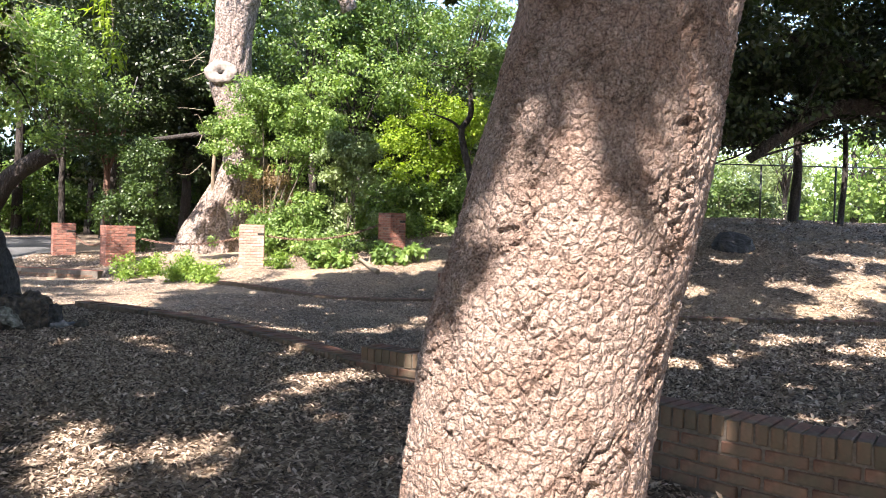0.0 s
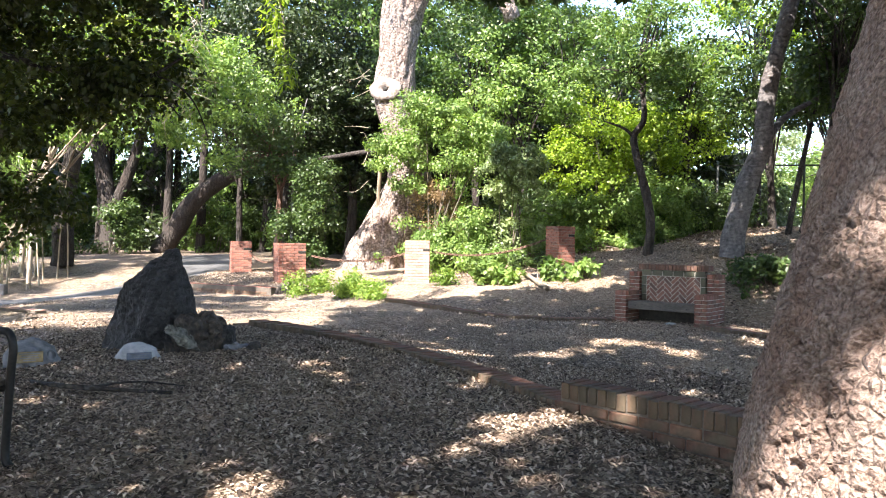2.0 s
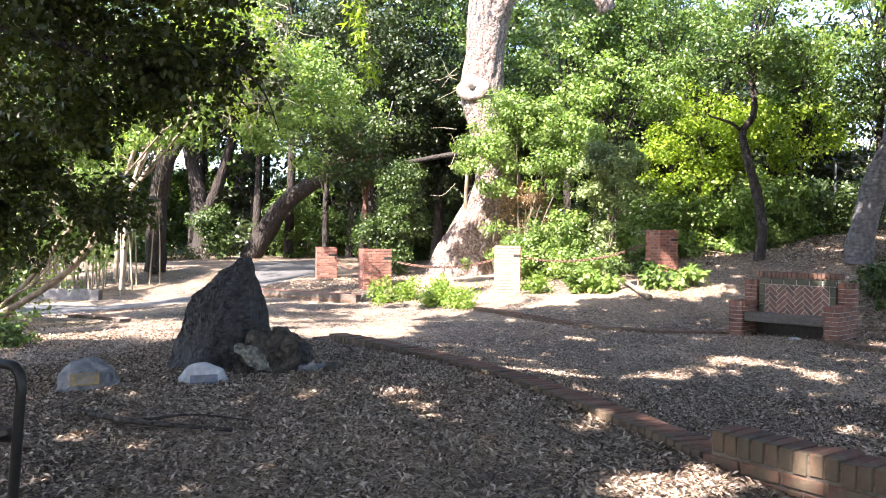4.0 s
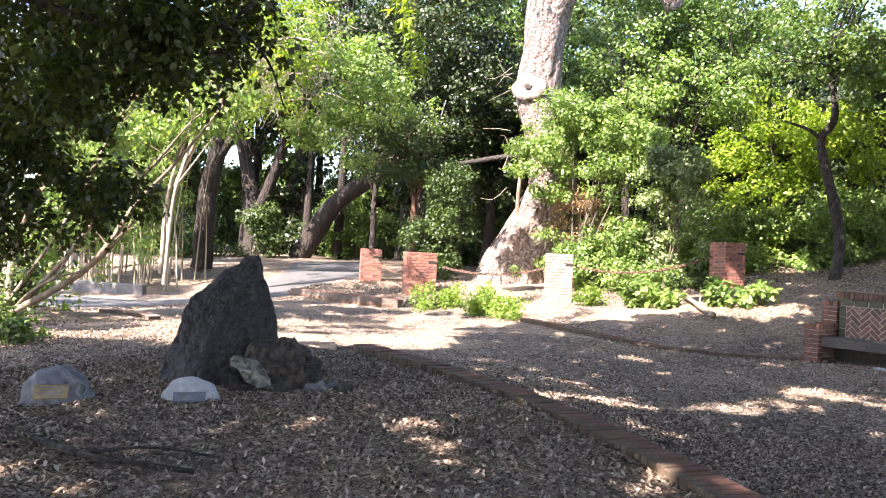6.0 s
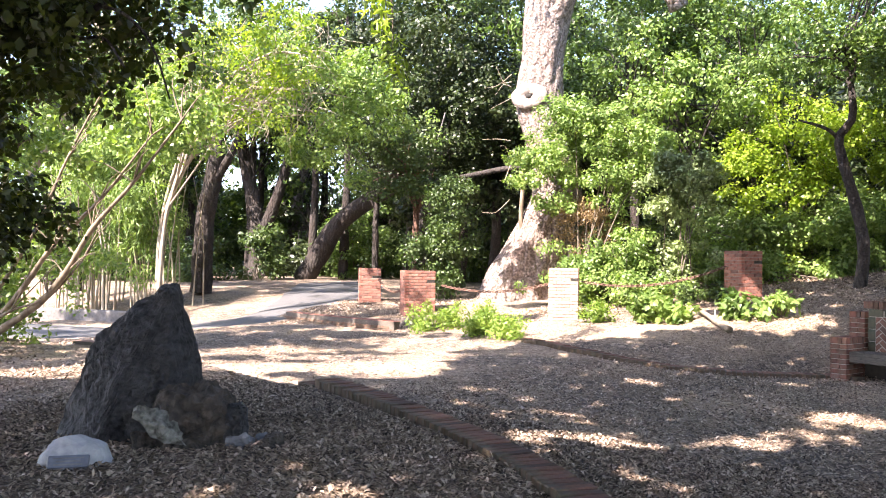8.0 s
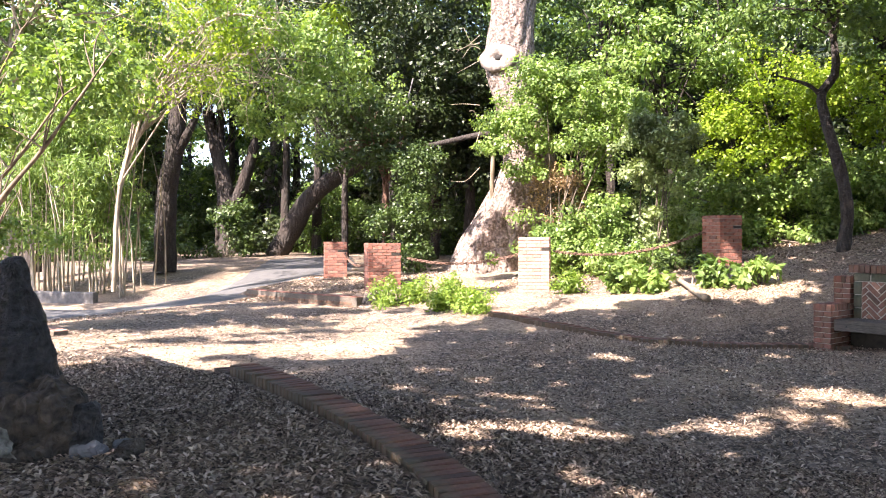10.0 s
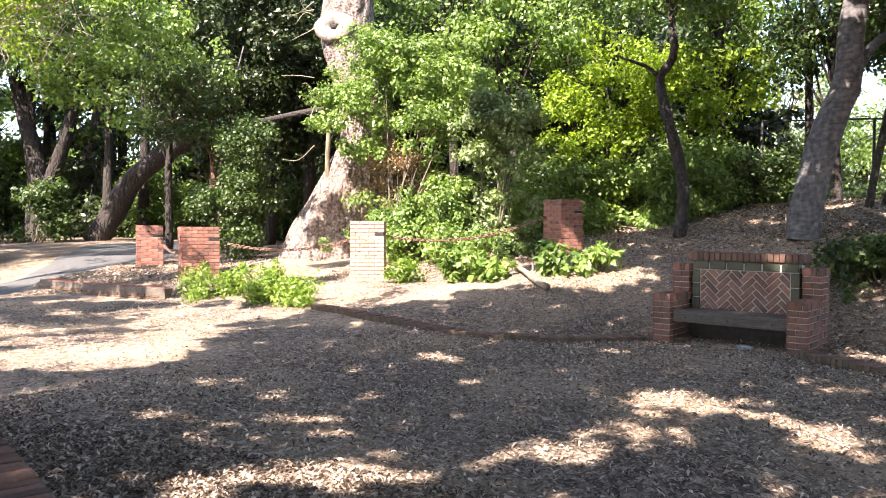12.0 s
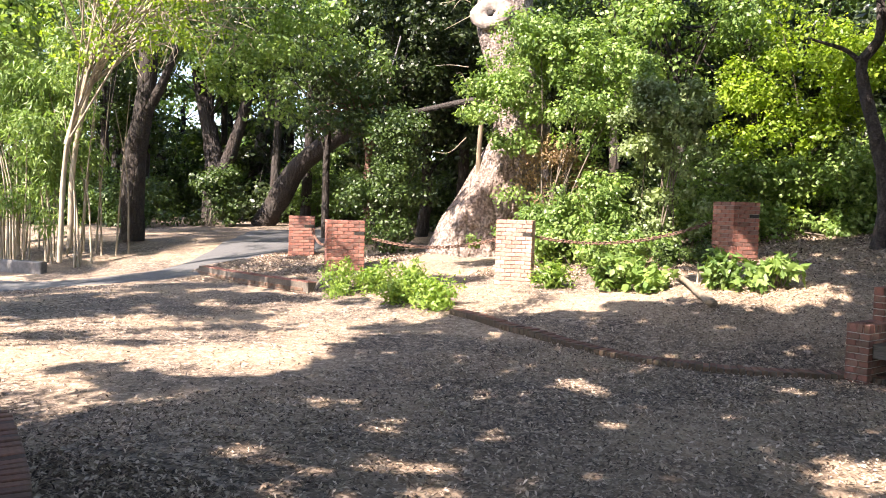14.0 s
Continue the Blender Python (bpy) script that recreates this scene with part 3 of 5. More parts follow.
# ---- bench ----
def bench():
    ob = tagged(empty("brick_bench", pose(1.22, 15.57, 0.0, 0, 0, -30)), "brick bench with a herringbone back and a plank seat", "bench")
    W = 0.66
    part("core", box(2 * W - 0.02, 0.2, 0.98, at=(0, 0.115, 0.49)), M_MORTAR, ob)
    me_cop = brick_mesh("coping_brick", M_BRICK_BENCH, 0.062, 0.24, 0.105)
    n = 20
    for i in range(n):
        piece("brick", me_cop, ob, pose(-0.72 + 1.44 * (i + 0.5) / n, 0.1, 1.06 + random.gauss(0, 0.002), 0, 0, random.gauss(0, 1)))
    me_g = brick_mesh("green_stretcher", M_BRICK_GREEN, 0.2, 0.1, 0.105)
    for i in range(6):
        piece("brick", me_g, ob, pose(-W + 0.11 + 0.22 * i, 0.052, 0.948, 0, 0, random.gauss(0, 0.6)))
    me_v = brick_mesh("green_upright", M_BRICK_GREEN, 0.1, 0.1, 0.17)
    for s in (-1, 1):
        for c in range(3):
            piece("brick", me_v, ob, pose(s * (W - 0.052), 0.055, 0.80 - c * 0.18))
    # herringbone panel: bricks at 45 degrees cut to the panel
    lo, hi, zb, zt = -W + 0.115, W - 0.115, 0.38, 0.885
    T = 0.072
    for i in range(-22, 23):
        for j in range(-5, 6):
            for k in (0, 1):
                x0, z0 = (i + 6 * j) * T, (i if k == 0 else i - 5) * T
                sx, sz = (3 * T - 0.017, T - 0.017) if k == 0 else (T - 0.017, 3 * T - 0.017)
                cx, cz = x0 + (1.5 if k == 0 else 0.5) * T, z0 + (0.5 if k == 0 else 1.5) * T
                c45 = math.cos(math.pi / 4)
                quad = [(cx + a * sx / 2, cz + b * sz / 2) for a, b in ((-1, -1), (1, -1), (1, 1), (-1, 1))]
                quad = [((x - z) * c45, (x + z) * c45 + 0.62) for x, z in quad]
                for keep in (lambda q: q[0] - lo, lambda q: hi - q[0], lambda q: q[1] - zb, lambda q: zt - q[1]):
                    out = []
                    for a, b in zip(quad, quad[1:] + quad[:1]):
                        if keep(a) >= 0:
                            out.append(a)
                        if keep(a) * keep(b) < 0:
                            t = keep(a) / (keep(a) - keep(b))
                            out.append((a[0] + (b[0] - a[0]) * t, a[1] + (b[1] - a[1]) * t))
                    quad = out
                    if len(quad) < 3:
                        break
                if len(quad) < 3 or max(q[0] for q in quad) - min(q[0] for q in quad) < 0.02:
                    continue
                m = len(quad)
                y1 = 0.004 + random.gauss(0, 0.001)
                v = [(x, y1, z) for x, z in quad] + [(x, 0.05, z) for x, z in quad]
                f = [tuple(range(m))] + [(a, a + m, (a + 1) % m + m, (a + 1) % m) for a in range(m)]
                mesh_object("brick", v, f, M_BRICK_BROWN, ob)
    # posts and arms
    me_s = brick_mesh("bench_brick", M_BRICK_BENCH, 0.2, 0.1, 0.058)
    def stack(x0, x1, y0, y1, top, cap):
        part("core", box(x1 - x0 - 0.03, y1 - y0 - 0.03, top - 0.03, at=((x0 + x1) / 2, (y0 + y1) / 2, top / 2 - 0.015)), M_MORTAR, ob)
        z, c = top, 0
        while z > -0.1:
            tall = cap if c == 0 else 0.0715
            for (ax, ay, bx, by, turn) in ((x0, y0, x1, y0, 0), (x1, y0, x1, y1, 90), (x1, y1, x0, y1, 180), (x0, y1, x0, y0, 270)):
                length = math.hypot(bx - ax, by - ay)
                k = max(1, round((length - 0.1) / (0.075 if c == 0 else 0.21)))
                run = (length - 0.1) / k
                for i in range(k):
                    d = (0 if c % 2 else 0.1) + run * (i + 0.5)
                    q = pose(ax + (bx - ax) / length * d, ay + (by - ay) / length * d, z - tall / 2, 0, 0, turn) @ pose(0, 0.05, 0, 0, 0, random.gauss(0, 0.5))
                    piece("brick", me_s, ob, q @ Matrix.Diagonal(((run - 0.009) / 0.2, 1, (tall - 0.01) / 0.058, 1)))
            z -= tall
            c += 1
    for s in (-1, 1):
        xs = sorted((s * 0.69, s * 0.92))
        stack(xs[0], xs[1], -0.02, 0.28, 0.96, 0.1)
        xs = sorted((s * 0.69, s * 0.93))
        stack(xs[0], xs[1], -0.56, -0.03, 0.60, 0.1)
    seat = part("seat", box(1.37, 0.40, 0.05, 0.006, at=(0, -0.30, 0.375)), M_PLANK, ob, "grey weathered plank")
    part("apron", box(1.36, 0.035, 0.10, 0.005, at=(0, -0.485, 0.302)), M_PLANK, ob)
    part("back_board", box(1.34, 0.04, 0.36, at=(0, -0.03, 0.15)), M_PLANK_DARK, ob)
    for x in (-0.52, 0, 0.52):
        bm = bmesh.new()
        bmesh.ops.create_cone(bm, cap_ends=True, segments=10, radius1=0.012, radius2=0.009, depth=0.014, matrix=pose(x, -0.507, 0.31, 90))
        part("bolt", bm, M_STEEL, seat)
    return ob


bench()


# ---- stones ----
def hull_rock(name, pts, mat, at, turn, label, cuts=4, rough=0.05, freq=3.0, category="rock"):
    bm = bmesh.new()
    for p in pts:
        bm.verts.new(p)
    r = bmesh.ops.convex_hull(bm, input=bm.verts[:])
    bmesh.ops.delete(bm, geom=[g for g in r["geom_unused"] if isinstance(g, bmesh.types.BMVert)], context="VERTS")
    bmesh.ops.triangulate(bm, faces=bm.faces[:])
    bmesh.ops.subdivide_edges(bm, edges=bm.edges[:], cuts=cuts, use_grid_fill=True)
    bmesh.ops.smooth_vert(bm, verts=bm.verts[:], factor=0.2, use_axis_x=True, use_axis_y=True, use_axis_z=True)
    bm.normal_update()
    off = Vector((random.random() * 30, random.random() * 30, 0))
    for v in bm.verts:
        q = v.co * freq + off
        k = noise.noise(q) + 0.5 * noise.noise(q * 2.3) + 0.35 * abs(noise.noise(q * 5.1))
        k += 0.5 * abs(noise.noise(q * 9.3)) - 0.3 * abs(noise.noise(Vector((q.x * 1.3, q.y * 1.3, q.z * 6))))
        v.co += v.normal * rough * k
    ob = part(name, bm, mat)
    ob.matrix_basis = pose(*at, 0, 0, turn)
    return tagged(ob, label, category)


def dome(sx, sy, sz, n=26):
    out = []
    for i in range(n):
        a, h = i * 2.4, (i % 5) / 5
        r = math.sqrt(1 - h * h) * random.uniform(0.9, 1.05)
        out.append((sx * r * math.cos(a), sy * r * math.sin(a), sz * h))
    return out + [(0, 0, sz)] + [(x, y, -0.1) for x, y in ((sx, 0), (-sx, 0), (0, sy), (0, -sy))]


hull_rock("boulder", [(0.105, 0.0, 0.98), (0.02, 0.05, 0.98), (-0.10, 0.05, 0.90), (-0.39, 0.05, 0.65), (-0.47, 0.0, 0.43), (-0.62, -0.05, -0.02), (0.06, -0.12, 0.83), (-0.22, -0.2, 0.52), (-0.36, -0.42, -0.06),
                      (0.30, -0.05, 0.31), (0.36, -0.1, -0.08), (0.09, -0.42, -0.06), (-0.10, 0.4, 0.5), (0.30, 0.4, -0.1), (-0.52, 0.4, -0.1), (0.06, 0.2, 0.8)],
          M_ROCK, (-4.29, 7.0, 0.40), 40.2, "large dark pointed boulder standing in leaf litter", 16, 0.028, 8.0)
PR = hull_rock("plaque_stone", dome(0.20, 0.17, 0.20), M_ROCK_PALE, (-4.02, 6.12, 0.40), 38, "pale rounded stone with a small slate plaque", 3, 0.02, 6.0, "plaque stone")
part("plaque", box(0.20, 0.02, 0.065, 0.004), M_SLATE, PR, "blue-grey slate plaque").matrix_basis = pose(0.0, -0.165, 0.085, -28)
PR2 = hull_rock("plaque_stone", dome(0.215, 0.18, 0.26), M_ROCK_GREY, (-4.72, 5.68, 0.41), 42, "grey rounded stone with a bronze plaque", 3, 0.025, 6.0, "plaque stone")
part("plaque", box(0.20, 0.02, 0.09, 0.004), M_BRONZE, PR2, "tarnished bronze plaque").matrix_basis = pose(-0.02, -0.178, 0.10, -14)


def medallion():
    v, f = [], []
    n, k = 20, 6
    for a in range(n):
        for b in range(k):
            p, q = 2 * math.pi * a / n, 2 * math.pi * b / k
            r = 0.038 + 0.008 * math.cos(q)
            v.append((r * math.cos(p), 0.008 * math.sin(q), r * math.sin(p)))
            f.append((a * k + b, (a + 1) % n * k + b, (a + 1) % n * k + (b + 1) % k, a * k + (b + 1) % k))
    ob = mesh_object("medallion", v, f, M_ROCK_GREY, PR2, True, "round ring cut in the stone")
    ob.matrix_basis = pose(0.145, -0.125, 0.10, -14, 0, 38)


def lettering(plaque, rows, wide, step):
    """Bars for worn lines of writing."""
    bm = bmesh.new()
    for i in range(rows):
        k = wide * (1, 0.8, 0.92, 0.6)[i % 4]
        bmesh.ops.create_cube(bm, size=1, matrix=Matrix.Translation((0, -0.0115, step * ((rows - 1) / 2 - i))) @ Matrix.Diagonal((k, 0.003, step * 0.45, 1)))
    part("lettering", bm, M_ROCK_GREY, plaque, "worn lines of raised writing")


lettering(next(o for o in PR.children), 3, 0.15, 0.017)
lettering(next(o for o in PR2.children), 4, 0.15, 0.018)
medallion()


def crag(sx, sy, sz, n=11):
    """Corners of an angular broken stone."""
    out = [(random.uniform(-1, 1) * sx, random.uniform(-1, 1) * sy, random.uniform(0.25, 1.0) * sz) for _ in range(n)]
    return out + [(sx * a, sy * b, -0.08) for a, b in ((0.9, 0.2), (-0.9, -0.3), (0.2, 0.9), (-0.3, -0.9))] + [(sx * random.uniform(-0.5, 0.5), 0, sz)]


for size, mat, at, turn, label in (
        ((0.10, 0.10, 0.17), M_ROCK_BROWN, (-3.97, 6.56, 0.36), 40, "dark brown broken rock at the foot of the boulder"),
        ((0.10, 0.08, 0.33), M_ROCK, (-3.58, 6.92, 0.36), 70, "dark upright craggy rock in the litter"),
        ((0.13, 0.10, 0.15), M_ROCK_BROWN, (-3.70, 6.72, 0.36), 10, "brown broken rock at the foot of the pile"),
        ((0.10, 0.07, 0.13), M_ROCK_GREY, (-3.50, 6.86, 0.37), 0, "small grey rock in the litter"),
        ((0.09, 0.08, 0.12), M_ROCK_GREY, (-3.42, 7.02, 0.37), 15, "small grey angular rock in the litter"),
        ((0.075, 0.07, 0.13), M_ROCK_BROWN, (-3.30, 6.90, 0.37), 50, "small dark brown rock standing apart in the litter")):
    hull_rock("rock", crag(*size), mat, at, turn, label, 5, 0.03, 9.0)
hull_rock("rock", [(-0.25, -0.05, 0.24), (-0.18, 0.1, 0.37), (0.02, 0.06, 0.42), (0.19, 0.05, 0.40), (0.24, 0.0, 0.26), (-0.12, -0.12, 0.30), (0.12, -0.12, 0.33), (0.2, -0.1, 0.1), (-0.26, -0.08, -0.05), (0.27, -0.06, -0.05), (0.0, -0.19, -0.05), (-0.1, 0.16, -0.05), (0.15, 0.16, -0.05)],
          M_ROCK_BROWN, (-3.82, 6.80, 0.37), 34, "large brown flat-topped rock leaning against the boulder", 9, 0.062, 8.0)
hull_rock("rock", [(-0.17, -0.04, 0.0), (-0.18, 0.05, 0.03), (-0.16, 0.0, 0.08), (0.0, 0.05, 0.085), (0.13, 0.02, 0.05), (0.18, -0.03, 0.0), (0.12, 0.05, -0.03), (-0.02, -0.05, -0.035), (0.02, -0.06, 0.05)],
          M_ROCK_LICHEN, (-3.86, 6.56, 0.55), 34, "pale lichen-covered slab lying tilted on brown rocks", 6, 0.03, 12.0).rotation_euler = (0.1, 0.5, 0.62)
hull_rock("rock", dome(0.55, 0.4, 0.5), M_ROCK, (7.3, 18.0, gz(7.3, 18) - 0.05), 10, "dark boulder on the shaded bank", 4, 0.08, 3.0)


# ---- trees ----
def crown(parent, name, blobs, mat, per=70, clump=0.45, size=0.11, flat=0.7, droop=0.3, label="", slim=0.64):
    """blobs: (centre, size, clumps)"""
    c = np.vstack([blob(a, b, n) for a, b, n in blobs])
    return leaves(name, c, clump * rng.uniform(0.5, 1.5, len(c)), per, size, mat, parent, flat, droop, slim, label)


# the near cork oak, with detailed bark
def cork_tree():
    ob = tagged(empty("cork_oak", pose(0, 0, 0)), "leaning cork oak trunk with thick cracked bark", "tree")
    sides, rings = 400, 430
    path = smooth_path([(0.55, 1.80, 0.05), (0.63, 1.85, 0.62), (0.69, 1.85, 1.15), (0.83, 1.85, 1.74), (0.94, 1.85, 2.31), (1.08, 1.87, 3.0), (1.3, 1.9, 4.2), (1.4, 1.8, 5.4)], 1200)
    level = np.concatenate([np.linspace(0.05, 0.4, 20), np.linspace(0.41, 2.7, 370), np.linspace(2.72, 5.4, 40)])
    path = np.stack([np.interp(level, path[:, 2], path[:, 0]), np.interp(level, path[:, 2], path[:, 1]), level], -1)
    zz = path[:, 2]
    rad = np.interp(zz, [0, 0.3, 0.62, 1.15, 1.74, 2.31, 3.2, 5.4], [0.50, 0.42, 0.395, 0.395, 0.38, 0.345, 0.33, 0.24])
    verts = []
    for i in range(rings):
        for k in range(sides):
            a = 2 * math.pi * k / sides
            c, s = math.cos(a), math.sin(a)
            q = Vector((c * rad[i], s * rad[i], zz[i]))
            # plates: cell noise stretched upwards, broken by finer relief
            w = noise.noise_vector(q * 9) * 0.04
            d, _ = noise.voronoi(Vector(((q.x + w.x) * 36, (q.y + w.y) * 36, (q.z + w.z) * 25)))
            e1 = min(1.0, (d[1] - d[0]) * 5.0)
            deep = min(1.0, max(0.0, 0.4 + 1.6 * noise.noise(q * 7 + Vector((3, 9, 2)))))
            e3 = min(1.0, abs(noise.noise(Vector(((q.x + w.y) * 17, (q.y + w.x) * 17, q.z * 9)))) * 6)
            r = rad[i] + 0.016 * (e1 - 1) * (0.06 + deep * deep) + 0.018 * (e3 - 1) * (0.15 + deep) + 0.009 * noise.noise(q * 3.2) + 0.008 * noise.noise(Vector((q.x * 26, q.y * 26, q.z * 15))) + 0.004 * noise.noise(q * 60) + 0.012
            verts.append((path[i, 0] + c * r, path[i, 1] + s * r, zz[i]))
    vi = np.arange(rings * sides).reshape(rings, sides)
    nxt = np.roll(vi, -1, axis=1)
    f = np.stack([vi[:-1], nxt[:-1], nxt[1:], vi[1:]], -1).reshape(-1, 4).tolist()
    mesh_object("trunk", verts, f, M_CORK, ob, True)
    tip = [(1.4, 1.8, 5.2)]
    for end, r in (((-3.5, 1.2, 7.0), 0.16), ((-1.5, -3.5, 7.6), 0.15), ((4.8, 0.5, 7.2), 0.16), ((1.0, 4.5, 7.2), 0.13), ((4.0, -4.0, 7.8), 0.14)):
        m = tuple((np.array(tip[0]) * 0.5 + np.array(end) * 0.5 + np.array([0, 0, 0.5])))
        limb("limb", [tip[0], m, end], r, 0.04, M_CORK, ob, 10, 8)
    return ob


cork = cork_tree()


# sunlit spots on the shaded ground: x, y, half width
COURT_SPOTS = [(-2.18, 13.39, 0.2), (-2.52, 10.57, 0.2), (-2.36, 9.6, 0.13), (-2.3, 8.8, 0.15), (-2.78, 9.25, 0.18), (-3.5, 10.15, 0.2), (-2.85, 10.05, 0.12), (-1.82, 9.42, 0.2), (-1.53, 9.55, 0.1), (-1.34, 9.76, 0.1),
               (-0.24, 11.7, 0.22), (0.17, 12.16, 0.25), (0.51, 11.65, 0.25), (0.76, 11.51, 0.25), (0.98, 11.17, 0.25), (1.13, 10.72, 0.2), (-0.36, 10.99, 0.22), (-0.65, 10.46, 0.18), (-0.86, 10.13, 0.16), (0.4, 10.09, 0.14)]
PATH_SPOTS = [(-1.47, 3.15, 0.17), (-1.2, 3.22, 0.18), (-0.95, 3.32, 0.1), (-0.68, 3.2, 0.13), (-0.38, 4.85, 0.3), (-0.25, 5.15, 0.22), (-0.23, 3.84, 0.1), (-1.15, 2.67, 0.12), (5.3, 10.1, 0.42), (5.6, 8.9, 0.42), (4.8, 9.6, 0.3), (3.34, 6.45, 0.2), (-2.3, 6.6, 0.14), (-4.19, 4.88, 0.14)]


def sunlit(x, y):
    """Whether a place on the ground lies in the sun."""
    if any((x - a) ** 2 + ((y - b) * 0.75) ** 2 < (r * 0.95 + 0.09) ** 2 for a, b, r in COURT_SPOTS + PATH_SPOTS):
        return True
    n1 = noise.noise(Vector((x * 0.7, y * 0.7, 4.2))) + 0.5 * noise.noise(Vector((x * 1.7, y * 1.7, 9.2)))
    edge = 0.5 * noise.noise(Vector((x * 1.1, y * 1.1, 1)))
    if x < -5.2 + edge:
        streak = noise.noise(Vector((x * 0.55, y * 1.5, 2.2)))
        return y > np.interp(x, [-9, -8, -7, -6, -5.4, -5.2], [9.2, 9.0, 8.6, 8.6, 8.9, 10.0]) + edge and streak < (0.08 if x < -8 else 0.36) or x < -8 and n1 > 0.1
    if y > np.interp(x, [-5.8, -4.8, -3.5, -3.1, -2.6, -1, 0.3, 0.9, 1.5, 14], [15.6, 16.6, 16.6, 17.6, 18.2, 17.9, 18.2, 20, 25.5, 26]) + edge:
        return not (x > -1.8 and y > 20.0 and n1 < 0.45)
    if 0.5 < x < 1.95 and 0.5 < y < 2.58 + 1.0 * max(0, x - 0.75):
        return True
    if x > 2.0:
        return n1 > (0.30 if y < 11 else 0.12 if y < 18.5 else 0.36)
    if y < 1.6:
        return n1 > 0.5
    return False


def unseen_canopy(step):
    """Unseen leaf clumps added to shade the path and the court, with gaps where the sun comes through."""
    out = []
    for gx0 in np.arange(-12, 17, step):
        for gy0 in np.arange(-8, 26.3, step):
            x, y = gx0 + rng.uniform(-0.5, 0.5) * step, gy0 + rng.uniform(-0.5, 0.5) * step
            if not sunlit(x, y):
                z = 8.0 + rng.uniform(-0.4, 0.8)
                out.append((x + sun_to.x / sun_to.z * (z - 0.2), y + sun_to.y / sun_to.z * (z - 0.2), z))
    return out


# Out of view, with oversized leaves: added to shape the sun spots below.
leaves("crown", unseen_canopy(0.36), 0.27, 58, 0.25, M_LEAF_DARK, cork, 0.6, 0.2, 0.6, "unseen evergreen leaf canopy added overhead to cast dappled shade")


def great_oak():
    ob = tagged(empty("great_oak"), "huge old oak with pale flaring trunk and a knot hole", "tree")
    sides, rings = 80, 110
    path = smooth_path([(-7.0, 24.3, 0.5), (-6.9, 24.3, 1.5), (-6.5, 24.3, 3.0), (-6.42, 24.3, 3.7), (-6.72, 24.3, 5.0), (-6.95, 24.3, 6.3), (-6.82, 24.3, 8.0), (-6.7, 24.3, 10), (-6.9, 24.4, 14)], rings)
    verts = []
    for i in range(rings):
        z = path[i, 2]
        r0 = float(np.interp(z, [0.5, 1.5, 2.6, 3.6, 5.0, 6.3, 7.5, 9, 14], [1.25, 1.02, 0.82, 0.68, 0.57, 0.69, 0.61, 0.68, 0.4]))
        for k in range(sides):
            a = 2 * math.pi * k / sides
            v = Vector((math.cos(a), math.sin(a), 0))
            flare = max(0.0, 1 - (z - 0.5) / 3.2)
            r = r0 * (1 + flare * 0.16 * math.cos(3 * a + 0.6) + 0.10 * noise.noise(Vector((v.x * 2, v.y * 2, z * 0.6))) + 0.05 * noise.noise(Vector((v.x * 6, v.y * 6, z * 1.4))))
            verts.append((path[i, 0] + v.x * r - flare * 0.42, path[i, 1] + v.y * r, z))
    vi = np.arange(rings * sides).reshape(rings, sides)
    nxt = np.roll(vi, -1, axis=1)
    mesh_object("trunk", verts, np.stack([vi[:-1], nxt[:-1], nxt[1:], vi[1:]], -1).reshape(-1, 4).tolist(), M_OAK, ob, True)
    # burl ring round the knot hole
    v, f = [], []
    n, k = 28, 10
    for i in range(n):
        a = 2 * math.pi * i / n
        for j in range(k):
            b = 2 * math.pi * j / k
            rr = 0.29 + 0.22 * math.cos(b) + 0.05 * noise.noise(Vector((math.cos(a) * 2, math.sin(a) * 2, b)))
            v.append((rr * math.cos(a) * 1.1, -0.075 * math.sin(b), rr * math.sin(a) * 0.72))
    for i in range(n):
        for j in range(k):
            f.append((i * k + j, ((i + 1) % n) * k + j, ((i + 1) % n) * k + (j + 1) % k, i * k + (j + 1) % k))
    burl = mesh_object("burl", v, f, M_CALLUS, ob, True, "pale callus ring round a knot hole")
    burl.matrix_basis = pose(-7.05, 23.63, 6.32, 0, 0, -6)
    # Dark ball in the ring, coloured as the shade of a hollow.
    bm = bmesh.new()
    bmesh.ops.create_uvsphere(bm, u_segments=16, v_segments=10, radius=0.085, matrix=Matrix.Diagonal((1.1, 0.6, 0.9, 1)))
    hole = part("knot_hole", bm, M_HOLLOW_SHADE, burl, "dark ball standing for the shaded hollow", True)
    hole.matrix_basis = pose(0, -0.02, 0)
    limb("limb", [(-6.6, 24.2, 8.5), (-5.9, 24.0, 9.7), (-4.6, 24, 10.0), (-3.6, 24.2, 9.5), (-3.1, 24.5, 8.6)], 0.45, 0.25, M_OAK, ob, 14, 12)
    limb("limb", [(-7.0, 24.3, 10), (-9, 24, 12), (-12, 24, 13)], 0.4, 0.15, M_OAK, ob)
    limb("limb", [(-6.9, 24.7, 4.5), (-8.3, 25.2, 4.5), (-11, 26, 4.3), (-14, 27, 4.6)], 0.10, 0.05, M_DARK_BARK, ob, label="low dark side limb")
    limb("broken_stem", [(-7.25, 23.7, 1.6), (-7.22, 23.6, 3.0), (-7.12, 23.5, 4.2), (-7.1, 23.55, 4.7)], 0.07, 0.05, M_STEM, ob, 10, 8)
    tw = []
    for i in range(9):
        z = random.uniform(3.0, 7.0)
        p = Vector((-7.6, 23.7, z))
        e = p + Vector((random.uniform(-0.9, -0.2), random.uniform(-0.4, 0.1), random.uniform(-0.6, 0.5)))
        tw.append(([p, p.lerp(e, 0.5) + Vector((0, 0, random.uniform(-0.25, 0.25))), e], 0.012, 0.004))
